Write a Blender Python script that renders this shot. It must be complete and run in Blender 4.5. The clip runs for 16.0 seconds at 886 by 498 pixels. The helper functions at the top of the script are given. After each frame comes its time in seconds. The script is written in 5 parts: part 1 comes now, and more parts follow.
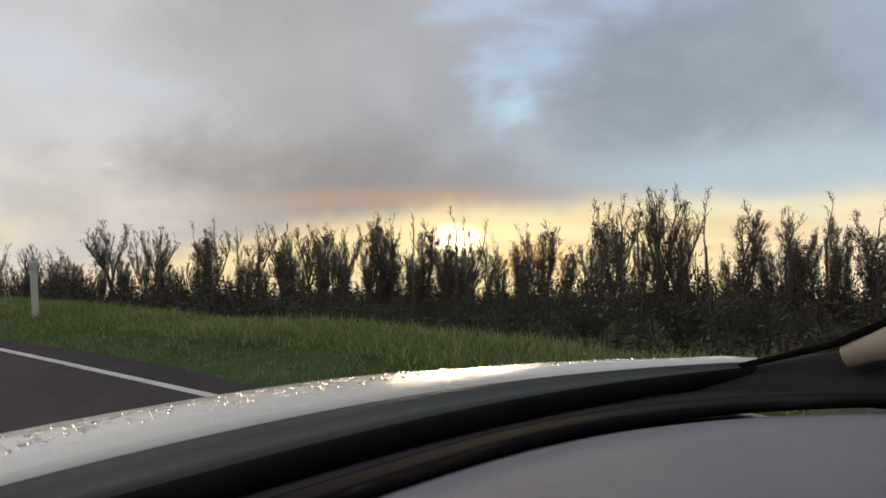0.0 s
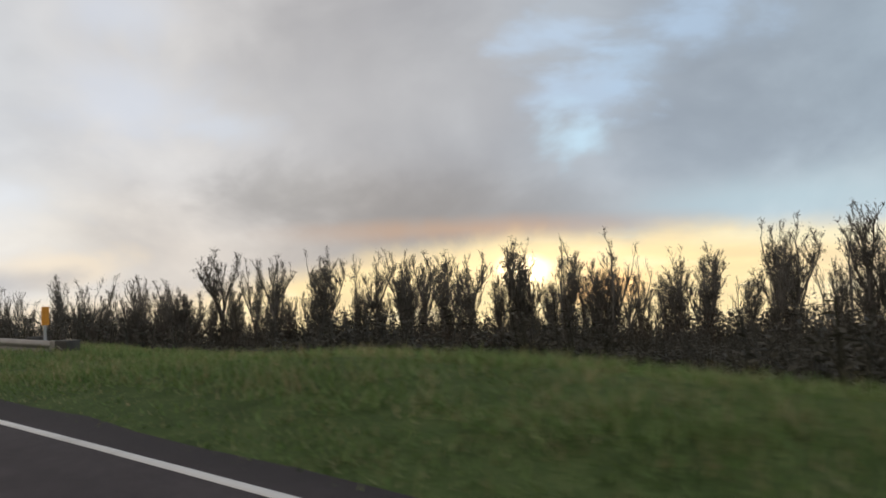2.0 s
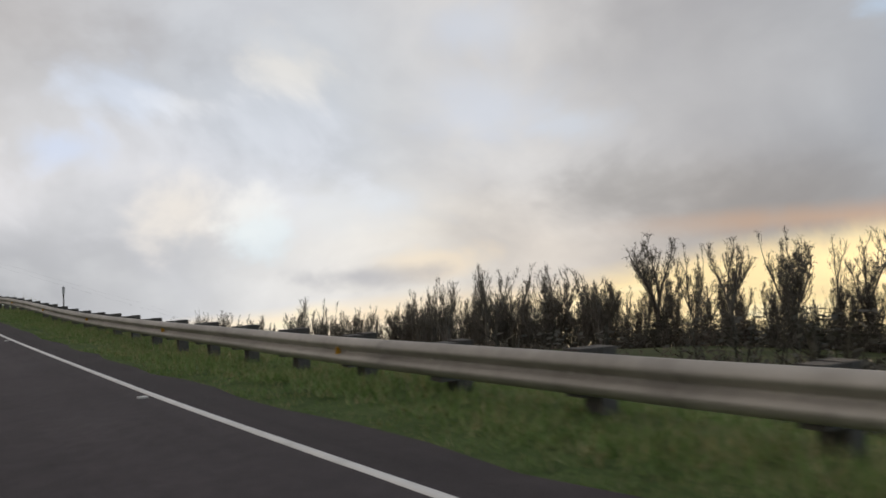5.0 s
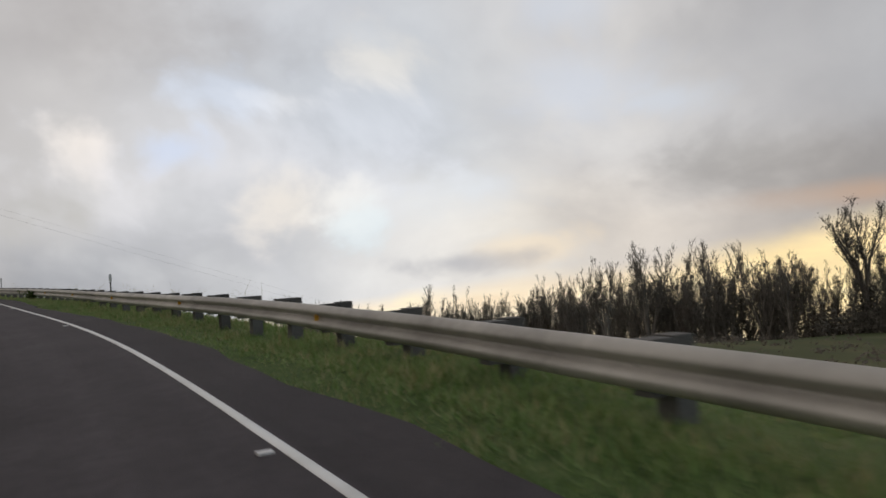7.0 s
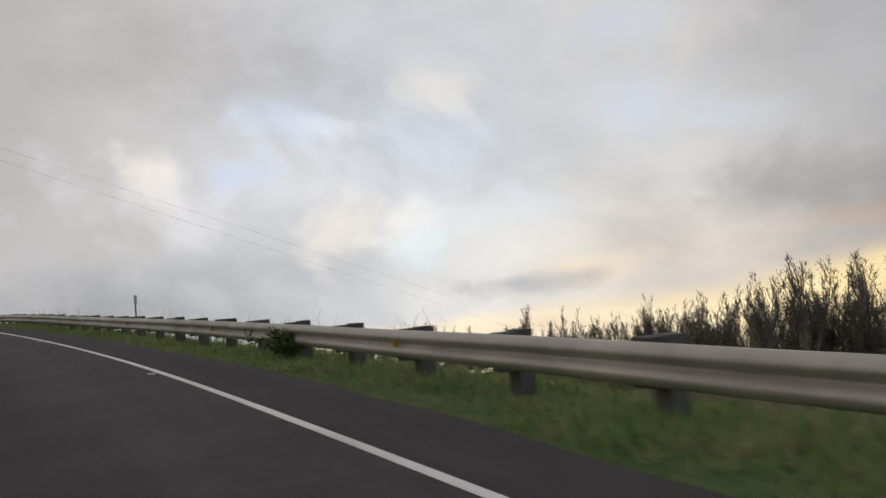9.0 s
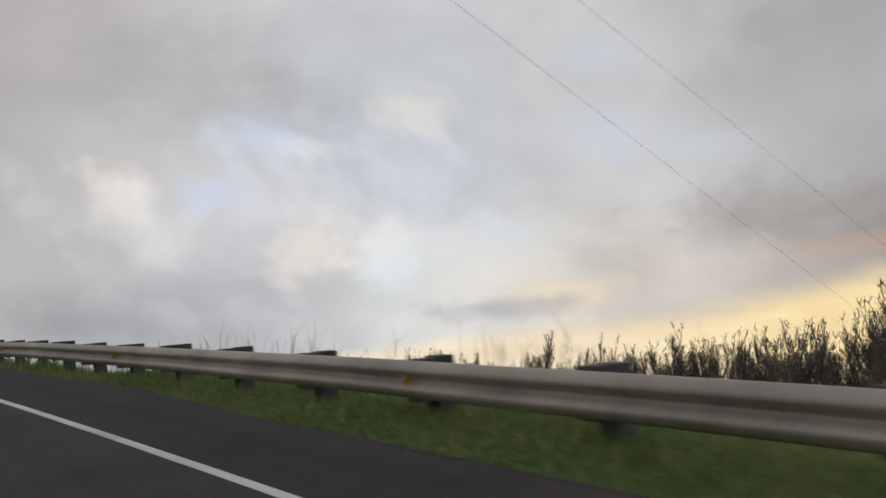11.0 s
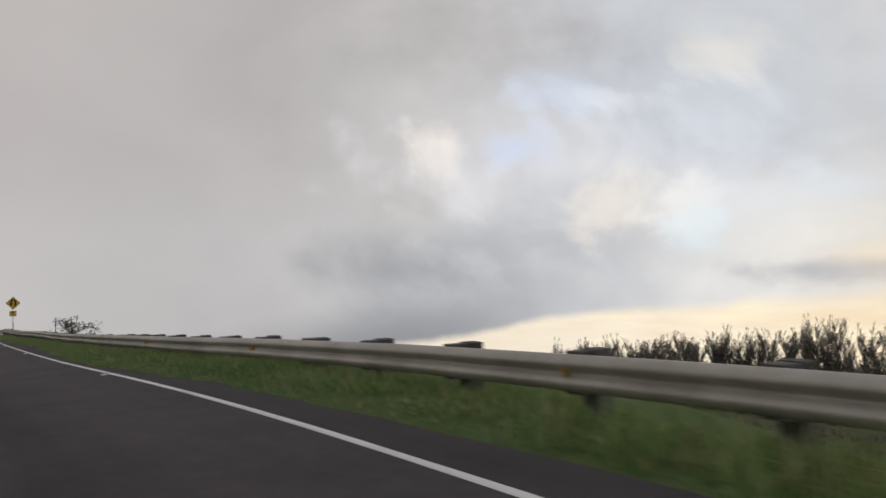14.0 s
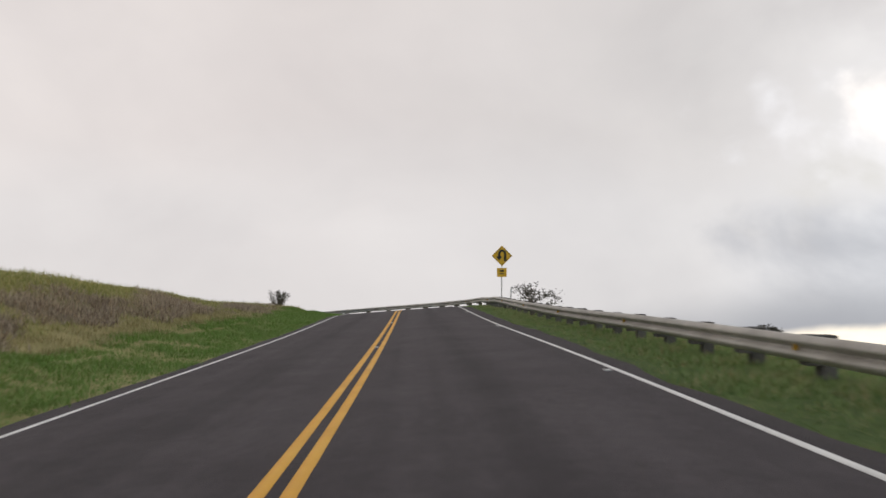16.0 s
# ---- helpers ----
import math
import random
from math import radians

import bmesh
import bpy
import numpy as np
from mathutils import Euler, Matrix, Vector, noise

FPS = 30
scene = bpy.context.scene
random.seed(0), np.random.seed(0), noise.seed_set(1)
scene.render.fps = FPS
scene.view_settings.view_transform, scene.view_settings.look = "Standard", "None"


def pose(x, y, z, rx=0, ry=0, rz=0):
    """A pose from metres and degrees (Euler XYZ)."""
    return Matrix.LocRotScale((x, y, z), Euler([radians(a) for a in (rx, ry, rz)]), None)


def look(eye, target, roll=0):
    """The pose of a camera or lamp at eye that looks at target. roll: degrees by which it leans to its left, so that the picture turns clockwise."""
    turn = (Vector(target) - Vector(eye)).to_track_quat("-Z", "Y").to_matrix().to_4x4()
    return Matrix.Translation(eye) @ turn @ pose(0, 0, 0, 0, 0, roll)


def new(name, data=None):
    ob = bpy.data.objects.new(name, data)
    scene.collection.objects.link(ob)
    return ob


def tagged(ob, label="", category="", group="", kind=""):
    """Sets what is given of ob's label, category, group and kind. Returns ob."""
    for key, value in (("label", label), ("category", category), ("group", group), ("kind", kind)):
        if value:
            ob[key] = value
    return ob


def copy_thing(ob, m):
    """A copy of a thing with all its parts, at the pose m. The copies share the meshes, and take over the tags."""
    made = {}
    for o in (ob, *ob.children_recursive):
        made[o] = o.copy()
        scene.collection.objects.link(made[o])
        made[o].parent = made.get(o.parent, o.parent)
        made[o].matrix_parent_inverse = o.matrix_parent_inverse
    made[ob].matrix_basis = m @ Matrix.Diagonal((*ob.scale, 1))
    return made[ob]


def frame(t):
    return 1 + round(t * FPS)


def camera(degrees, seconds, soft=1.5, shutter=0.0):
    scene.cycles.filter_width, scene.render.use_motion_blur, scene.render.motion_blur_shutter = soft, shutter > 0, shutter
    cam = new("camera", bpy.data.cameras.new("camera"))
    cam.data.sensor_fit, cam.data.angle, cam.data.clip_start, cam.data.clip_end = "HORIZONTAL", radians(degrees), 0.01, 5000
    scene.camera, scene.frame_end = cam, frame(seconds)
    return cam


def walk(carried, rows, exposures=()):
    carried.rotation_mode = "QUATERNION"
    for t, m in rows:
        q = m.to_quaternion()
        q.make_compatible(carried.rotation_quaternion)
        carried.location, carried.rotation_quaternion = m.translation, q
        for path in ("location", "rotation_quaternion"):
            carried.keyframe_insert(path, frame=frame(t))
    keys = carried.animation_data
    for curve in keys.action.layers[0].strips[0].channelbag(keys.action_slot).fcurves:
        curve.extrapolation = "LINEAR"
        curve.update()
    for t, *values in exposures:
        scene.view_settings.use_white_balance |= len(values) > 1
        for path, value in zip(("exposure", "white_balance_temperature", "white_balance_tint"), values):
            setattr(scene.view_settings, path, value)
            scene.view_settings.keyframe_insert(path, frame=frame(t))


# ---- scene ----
cam = camera(61.28, 16.0, soft=1.6, shutter=0.15)
# seconds, x, y, z, heading right of +y, pitch up, roll
PATH = [
    (0.0, 0.004, 0.001, 0.006, 45.44, -0.73, -1.49),
    (0.033, 0.004, 0.001, 0.006, 45.44, -0.73, -1.49),
    (0.2, 0.004, 2.586, -0.022, 45.35, -0.92, -1.53),
    (0.5, 0.005, 6.463, -0.063, 45.22, -1.21, -1.59),
    (1.0, 0.000, 13.049, -0.173, 43.42, -1.57, -0.80),
    (1.5, -0.199, 19.666, -0.313, 41.44, -1.15, -1.09),
    (2.0, -0.670, 26.327, -0.466, 40.33, 1.76, -1.96),
    (2.5, -1.462, 32.968, -0.572, 38.69, 2.80, -1.27),
    (3.0, -2.536, 39.485, -0.674, 33.94, 2.63, -0.62),
    (3.5, -3.850, 45.876, -0.768, 25.38, 2.98, -2.55),
    (4.0, -5.488, 52.312, -0.850, 18.66, 2.73, -1.83),
    (4.5, -7.589, 58.790, -0.909, 16.27, 1.87, -1.37),
    (5.0, -9.759, 65.181, -1.025, 14.20, 2.20, -2.11),
    (5.5, -12.119, 71.488, -1.178, 13.30, 2.09, -2.31),
    (6.0, -14.455, 77.903, -1.182, 11.24, 1.90, -2.79),
    (6.5, -16.763, 84.477, -1.063, 8.79, 1.66, -3.36),
    (7.0, -19.288, 91.125, -0.892, 6.73, 1.46, -3.83),
    (7.5, -22.278, 97.757, -0.753, 5.83, 1.37, -4.03),
    (8.0, -25.661, 104.419, -0.601, 3.92, 2.26, -4.24),
    (8.5, -29.234, 111.227, -0.443, 2.06, 3.18, -4.39),
    (9.0, -32.907, 118.040, -0.285, 2.32, 3.37, -4.26),
    (9.5, -36.625, 124.848, -0.124, 2.92, 3.84, -3.97),
    (10.0, -40.527, 131.574, 0.060, 3.64, 4.40, -3.61),
    (10.5, -44.835, 138.128, 0.246, 4.24, 4.87, -3.31),
    (11.0, -49.507, 144.554, 0.438, 4.50, 5.06, -3.18),
    (11.5, -54.304, 150.951, 0.660, 3.15, 4.26, -2.54),
    (12.0, -59.172, 157.119, 0.881, -0.18, 2.38, -2.77),
    (12.5, -64.297, 163.302, 0.994, -1.46, 1.62, -2.79),
    (13.0, -70.027, 169.526, 1.092, -2.92, 1.86, -3.52),
    (13.5, -76.610, 175.610, 1.143, -11.65, 2.18, -2.58),
    (14.0, -83.662, 181.391, 1.100, -18.16, 2.26, -0.64),
    (14.5, -91.139, 186.971, 0.773, -25.37, 1.88, -0.08),
    (15.0, -98.763, 192.856, 0.338, -36.43, 0.91, 0.96),
    (15.5, -106.604, 199.085, -0.185, -43.97, 0.18, 2.03),
    (16.0, -114.713, 205.610, -0.709, -49.20, 0.28, 0.44),
]


def aim(yaw, pitch, roll):
    a, b, c = radians(yaw), radians(pitch), radians(roll)
    f = Vector((math.sin(a) * math.cos(b), math.cos(a) * math.cos(b), math.sin(b)))
    r = Vector((math.cos(a), -math.sin(a), 0))
    u = r.cross(f)
    r2 = r * math.cos(c) + u * math.sin(c)
    u2 = u * math.cos(c) - r * math.sin(c)
    return Matrix((r2, u2, -f)).transposed().to_4x4()


walk(cam, [(t, Matrix.Translation((x, y, z)) @ aim(a, b, c)) for t, x, y, z, a, b, c in PATH],
     exposures=[(0, 0.0), (1.0, 0.05), (1.6, 0.2), (2.4, 0.05), (4, 0.0), (5, 0.08), (8.5, 0.08), (11, -0.06), (11.5, -0.36), (12, -0.06), (12.5, -0.05), (13, 0.0), (14.7, 0.08), (15.0, 0.14), (15.5, 0.50), (16, 0.57)])

# ------------------------------------------------------------- sky and sun
SUN_AZ, SUN_EL = 46.5, 3.0


def direction(az, el):
    a, e = radians(az), radians(el)
    return Vector((math.sin(a) * math.cos(e), math.cos(a) * math.cos(e), math.sin(e)))


class Nodes:
    """Short spelling for node trees."""

    def __init__(self, tree):
        self.t = tree

    def put(self, kind, **inputs):
        n = self.t.nodes.new(kind)
        for k, v in inputs.items():
            key = int(k[1:]) if k[0] == "i" and k[1:].isdigit() else k
            if isinstance(v, bpy.types.NodeSocket):
                self.t.links.new(v, n.inputs[key])
            else:
                n.inputs[key].default_value = v
        return n

    def math(self, op, a, b=0.0, clamp=False):
        n = self.put("ShaderNodeMath", i0=a, i1=b)
        n.operation, n.use_clamp = op, clamp
        return n.outputs[0]

    def mix(self, fac, a, b, blend="MIX"):
        n = self.t.nodes.new("ShaderNodeMix")
        n.data_type, n.blend_type = "RGBA", blend
        for i, v in ((0, fac), (6, a), (7, b)):
            if isinstance(v, bpy.types.NodeSocket):
                self.t.links.new(v, n.inputs[i])
            else:
                n.inputs[i].default_value = v if i == 0 else (*v, 1)
        return n.outputs[2]

    def ramp(self, fac, *stops):
        n = self.put("ShaderNodeValToRGB", Fac=fac)
        e = n.color_ramp.elements
        while len(e) < len(stops):
            e.new(0.5)
        for el, (p, c) in zip(e, stops):
            el.position = p
            el.color = (*c, 1) if hasattr(c, "__len__") else (c, c, c, 1)
        return n.outputs[0]

    def smooth(self, v, a, b, lo=0.0, hi=1.0):
        n = self.put("ShaderNodeMapRange", i0=v, i1=a, i2=b, i3=lo, i4=hi)
        n.interpolation_type = "SMOOTHSTEP"
        return n.outputs[0]

    def noise(self, vec, scale, detail=4.0, rough=0.55, dist=0.0):
        return self.put("ShaderNodeTexNoise", Vector=vec, Scale=scale, Detail=detail, Roughness=rough, Distortion=dist).outputs[0]

    def vmath(self, op, a, b=(0, 0, 0)):
        n = self.put("ShaderNodeVectorMath", i0=a, i1=b)
        n.operation = op
        return n


world = bpy.data.worlds.new("evening_sky")
scene.world = world
world.use_nodes = True
W = Nodes(world.node_tree)
world.node_tree.nodes.clear()
gen = W.put("ShaderNodeTexCoord").outputs["Generated"]
xyz = W.put("ShaderNodeSeparateXYZ", i0=gen)
az = W.math("MULTIPLY", W.math("ARCTAN2", xyz.outputs[0], xyz.outputs[1]), 57.2958)
el = W.math("MULTIPLY", W.math("ARCSINE", xyz.outputs[2]), 57.2958)
clear = W.put("ShaderNodeTexSky")
clear.sky_type, clear.sun_disc = "NISHITA", False
clear.sun_elevation, clear.sun_rotation = radians(SUN_EL), radians(SUN_AZ)
clear_sky = W.vmath("SCALE", clear.outputs[0])
clear_sky.inputs[3].default_value = 0.1
# soft cloud texture in a stretched direction space
stretch = W.vmath("MULTIPLY", gen, (1.0, 1.0, 1.5)).outputs[0]
warp = W.put("ShaderNodeTexNoise", Vector=stretch, Scale=1.6, Detail=2.0)
wv = W.vmath("SUBTRACT", warp.outputs[1], (0.5, 0.5, 0.5))
wv2 = W.vmath("SCALE", wv.outputs[0])
wv2.inputs[3].default_value = 0.3
bent = W.vmath("ADD", stretch, wv2.outputs[0]).outputs[0]
big = W.noise(bent, 2.6, 2.0, 0.4)
fine = W.noise(bent, 9.0, 4.0, 0.5)
body = W.math("ADD", W.math("MULTIPLY", big, 0.75), W.math("MULTIPLY", fine, 0.25))


def srgb(*c):
    return tuple((v / 255 / 12.92 if v < 10.3 else ((v / 255 + 0.055) / 1.055) ** 2.4) for v in c)


# tones of the cloud sheet by bearing: one row high up, one near its foot
turn = W.put("ShaderNodeMapRange", i0=az, i1=-60.0, i2=80.0).outputs[0]


def by_bearing(*stops):
    return W.ramp(turn, *[((a + 60.0) / 140.0, srgb(*c)) for a, c in stops])


high = by_bearing((-60, (190, 184, 181)), (-30, (182, 179, 177)), (-18, (190, 188, 187)), (-4, (198, 202, 207)), (6, (200, 204, 208)), (15, (206, 205, 204)), (22, (202, 200, 198)), (34, (184, 183, 183)), (44, (176, 178, 181)), (50, (170, 177, 184)), (58, (158, 168, 178)), (78, (154, 169, 180)))
low = by_bearing((-60, (190, 186, 184)), (-30, (187, 185, 184)), (-18, (184, 185, 187)), (-5, (204, 205, 206)), (4, (224, 222, 218)), (12, (226, 221, 212)), (21, (216, 208, 198)), (29, (186, 179, 172)), (40, (156, 152, 149)), (52, (160, 162, 164)), (62, (184, 198, 204)), (78, (196, 212, 218)))
top = W.ramp(turn, (0.0, srgb(186, 178, 172)), (0.5, srgb(205, 200, 198)), (0.72, srgb(170, 172, 176)), (1.0, srgb(150, 162, 176)))
cloud = W.mix(W.smooth(W.math("ADD", el, W.math("MULTIPLY", W.math("SUBTRACT", big, 0.5), 9.0)), 2.5, 9.5), low, high)
cloud = W.mix(W.smooth(el, 13.0, 40.0), cloud, top)
tone = W.ramp(body, (0.30, (0.80, 0.80, 0.81)), (0.50, (1.0, 1.0, 1.0)), (0.70, (1.22, 1.22, 1.21)))
cloud = W.mix(W.smooth(az, -42.0, 2.0, 0.4, 1.0), cloud, tone, "MULTIPLY")
puff = W.noise(W.vmath("MULTIPLY", bent, (1.0, 1.0, 0.85)).outputs[0], 7.5, 5.0, 0.55, 0.1)
tuft = W.noise(bent, 17.0, 3.0, 0.5, 0.0)
billow = W.ramp(W.math("ADD", W.math("MULTIPLY", puff, 0.6), W.math("MULTIPLY", tuft, 0.4)), (0.34, (0.94, 0.94, 0.95)), (0.50, (1.0, 1.0, 1.0)), (0.66, (1.07, 1.07, 1.065)))
cloud = W.mix(W.smooth(az, -40.0, 4.0, 0.2, 1.0), cloud, billow, "MULTIPLY")


def spot(az0, el0, w, h, wobble=0.5):
    """A soft oval in the sky with a ragged rim, 1 in its middle."""
    a = W.math("DIVIDE", W.math("SUBTRACT", az, az0), w)
    b = W.math("DIVIDE", W.math("SUBTRACT", el, el0), h)
    r = W.math("SQRT", W.math("ADD", W.math("MULTIPLY", a, a), W.math("MULTIPLY", b, b)))
    r = W.math("ADD", r, W.math("MULTIPLY", W.math("SUBTRACT", puff, 0.5), wobble * 2.2))
    r = W.math("ADD", r, W.math("MULTIPLY", W.math("SUBTRACT", tuft, 0.5), wobble * 1.6))
    return W.smooth(r, 1.45, -0.1)


def lay(col, mask, amount, colour):
    return W.mix(W.math("MULTIPLY", mask, amount), col, srgb(*colour))


# grey bellies, then open or thin places: bearing, height, breadth, depth, raggedness, weight, tone
PATCHES = [
    (34.0, 13.5, 13, 4.5, 0.6, 0.35, (188, 188, 189)),
    (36.0, 4.6, 15, 2.6, 0.5, 0.55, (146, 143, 141)), (28.9, 6.4, 7.0, 2.2, 0.8, 0.50, (152, 149, 145)), (62.0, 9.0, 9, 5, 0.6, 0.45, (138, 148, 158)),
    (-12.3, 3.0, 8.0, 1.9, 0.8, 0.40, (168, 169, 173)), (-21.7, 0.8, 8.0, 2.6, 0.7, 0.70, (150, 152, 157)), (-15.4, 17.6, 9.0, 3.4, 0.8, 0.45, (172, 168, 166)),
    (-5.9, 16.6, 6.0, 2.4, 0.9, 0.25, (176, 173, 172)), (6.0, 10.5, 3.5, 1.8, 1.0, 0.30, (184, 186, 190)), (21.0, 4.0, 5.0, 1.6, 0.9, 0.30, (196, 192, 188)),
    (49.8, 17.6, 4.6, 2.0, 1.5, 0.65, (190, 213, 236)), (52.6, 13.0, 3.4, 2.6, 1.4, 0.65, (184, 206, 228)), (51.2, 9.3, 2.7, 2.0, 1.3, 0.85, (194, 222, 238)),
    (55.2, 15.2, 3.0, 2.6, 1.4, 0.55, (176, 200, 222)), (59.0, 17.0, 5.0, 1.8, 1.2, 0.65, (178, 202, 226)), (66.0, 4.4, 12, 1.8, 0.7, 0.60, (182, 204, 212)),
    (18.0, 12.6, 6.5, 3.2, 0.8, 0.60, (208, 215, 226)), (17.7, 18.6, 5.0, 2.4, 1.0, 0.50, (206, 214, 226)), (24.4, 11.3, 3.4, 1.3, 1.0, 0.50, (206, 214, 224)),
    (9.6, 5.8, 4.6, 1.8, 0.9, 0.60, (222, 228, 234)), (4.0, 5.2, 6.0, 2.2, 1.0, 0.55, (230, 232, 232)), (-8.0, 8.6, 14.0, 5.4, 1.0, 0.80, (224, 224, 226)),
    (1.0, 11.0, 8.0, 4.4, 1.0, 0.45, (216, 223, 232)), (-8.7, 13.9, 4.6, 2.0, 1.5, 0.45, (208, 221, 239)), (-13.0, 9.7, 3.6, 1.7, 1.5, 0.60, (202, 216, 240)),
    (-18.6, 10.3, 2.7, 2.1, 1.3, 0.85, (246, 238, 230)), (-17.6, 7.6, 5.0, 2.2, 1.3, 0.22, (228, 224, 222)), (-5.2, 5.8, 4.0, 2.5, 1.4, 0.55, (244, 234, 218)),
    (-0.6, 5.4, 2.6, 2.0, 1.3, 0.65, (242, 241, 236)), (0.3, 3.4, 2.3, 1.6, 1.7, 0.48, (222, 236, 240)), (3.2, 16.0, 4.0, 2.0, 1.5, 0.50, (242, 236, 224)),
    (-4.4, 13.3, 2.4, 1.3, 1.4, 0.40, (240, 240, 240)), (13.2, 1.2, 4.0, 1.1, 1.5, 0.50, (248, 228, 196)), (7.8, 0.3, 4.6, 0.8, 1.3, 0.60, (166, 167, 173)),
]
for az_, el_, w_, h_, rag, weight, tone_ in PATCHES:
    cloud = lay(cloud, spot(az_, el_, w_, h_, rag), weight, tone_)
# the low cloud's under edge rises towards the sun; clear evening light beneath it
edge_row = W.ramp(turn, *[((a + 60.0) / 140.0, (e + 12.0) / 20.0) for a, e in ((-60, -11.0), (-40, -8.6), (-25, -5.4), (-17, -4.3), (-10, -3.1), (-3.5, -2.3), (4, -1.9), (11, -1.7), (18, -1.2), (26, -0.4), (34, 0.9), (43, 2.4))])
edge_el = W.math("SUBTRACT", W.math("MULTIPLY", edge_row, 20.0), 12.0)
gap0 = W.math("SUBTRACT", W.math("SUBTRACT", edge_el, el), W.math("MULTIPLY", W.math("SUBTRACT", puff, 0.5), W.smooth(az, -10.0, 30.0, 1.2, 3.0)))
belly = W.math("MULTIPLY", W.smooth(gap0, -4.6, -0.2), W.smooth(az, -4.0, -22.0))
cloud = W.mix(W.math("MULTIPLY", belly, W.smooth(az, -55.0, -20.0, 0.3, 0.8)), cloud, srgb(132, 134, 139))
soft = W.smooth(az, -12.0, 30.0, 0.45, 1.6)
gap = W.smooth(W.math("DIVIDE", gap0, soft), -0.8, 1.0)
near_sun = W.math("ABSOLUTE", W.math("SUBTRACT", az, SUN_AZ))
lit = W.ramp(W.smooth(near_sun, 0.0, 75.0), (0.0, srgb(255, 230, 172)), (0.12, srgb(255, 230, 174)), (0.40, srgb(250, 231, 198)), (0.65, srgb(250, 235, 208)), (1.0, srgb(242, 232, 214)))
streak = W.noise(W.vmath("MULTIPLY", gen, (1.0, 1.0, 5.0)).outputs[0], 9.0, 4.0, 0.55)
lit = W.mix(W.smooth(streak, 0.42, 0.72, 0.0, 0.3), lit, srgb(226, 198, 160))
lit = W.mix(W.smooth(streak, 0.48, 0.28, 0.0, 0.7), lit, srgb(255, 244, 206))
mist = W.mix(W.smooth(el, -3.0, -14.0), lit, srgb(222, 214, 196))
cloud = W.mix(gap, cloud, mist)
warm_edge = spot(SUN_AZ - 4, 3.2, 15.0, 1.0, 0.4)
cloud = W.mix(W.math("MULTIPLY", warm_edge, 0.5), cloud, srgb(214, 172, 136))
cloud = lay(cloud, spot(68.0, 1.7, 9.0, 0.8, 0.5), 0.8, (246, 236, 196))
glow = spot(SUN_AZ, 0.3, 11.0, 2.2, 0.35)
cloud = W.mix(W.math("MULTIPLY", glow, 0.9), cloud, (1.25, 0.98, 0.52))
cloud = W.mix(spot(SUN_AZ, -0.2, 2.0, 1.2, 0.35), cloud, (5.0, 3.9, 2.2))
# open patches let the clear sky through
open_mask = W.smooth(body, 0.62, 0.80, 0.0, 0.35)
sky = W.mix(1.0, W.mix(open_mask, cloud, clear_sky.outputs[0]), (1.0, 1.0, 1.015), "MULTIPLY")
bg = W.put("ShaderNodeBackground", Color=sky, Strength=1.0)
out = W.put("ShaderNodeOutputWorld", Surface=bg.outputs[0])

sun = new("sun", bpy.data.lights.new("sun", "SUN"))
sun.data.energy, sun.data.angle, sun.data.color = 0.7, radians(10), (1.0, 0.72, 0.42)
sun.matrix_world = look(direction(SUN_AZ, SUN_EL) * 200, (0, 0, 0))

# ------------------------------------------------------------- materials


def material(name, tones, scale, rough=0.7, metal=0.0, bump=0.0, bump_scale=None, fine_mix=0.35, per_piece=0.0, spec=0.5, coat=0.0, sheen=0.0, through_light=None):
    """tones: colours from dark to light across a two-scale noise."""
    m = bpy.data.materials.new(name)
    m.use_nodes = True
    t = m.node_tree
    b = t.nodes["Principled BSDF"]
    n = Nodes(t)
    co = n.put("ShaderNodeTexCoord").outputs["Object"]
    coarse = n.noise(co, scale, 4.0, 0.6)
    small = n.noise(co, scale * 9.0, 5.0, 0.65)
    v = n.math("ADD", n.math("MULTIPLY", coarse, 1 - fine_mix), n.math("MULTIPLY", small, fine_mix))
    if per_piece:
        rnd = n.put("ShaderNodeObjectInfo").outputs["Random"]
        v = n.math("ADD", v, n.math("MULTIPLY", n.math("SUBTRACT", rnd, 0.5), per_piece))
    k = len(tones) - 1
    col = n.ramp(v, *[(0.30 + 0.40 * i / max(k, 1), c) for i, c in enumerate(tones)])
    t.links.new(col, b.inputs["Base Color"])
    r = n.math("ADD", n.math("MULTIPLY", n.math("SUBTRACT", small, 0.5), 0.35), rough, True)
    t.links.new(r, b.inputs["Roughness"])
    b.inputs["Metallic"].default_value = metal
    b.inputs["Specular IOR Level"].default_value = spec
    b.inputs["Coat Weight"].default_value = coat
    if bump:
        bn = n.put("ShaderNodeBump", Strength=bump, Distance=0.02, Height=n.noise(co, bump_scale or scale * 12, 4.0, 0.7))
        t.links.new(bn.outputs[0], b.inputs["Normal"])
    return m


M_ASPHALT = material("asphalt", [(0.047, 0.040, 0.042), (0.071, 0.061, 0.064), (0.098, 0.086, 0.088)], 0.8, 0.86, bump=0.6, bump_scale=110, spec=0.22, fine_mix=0.6)


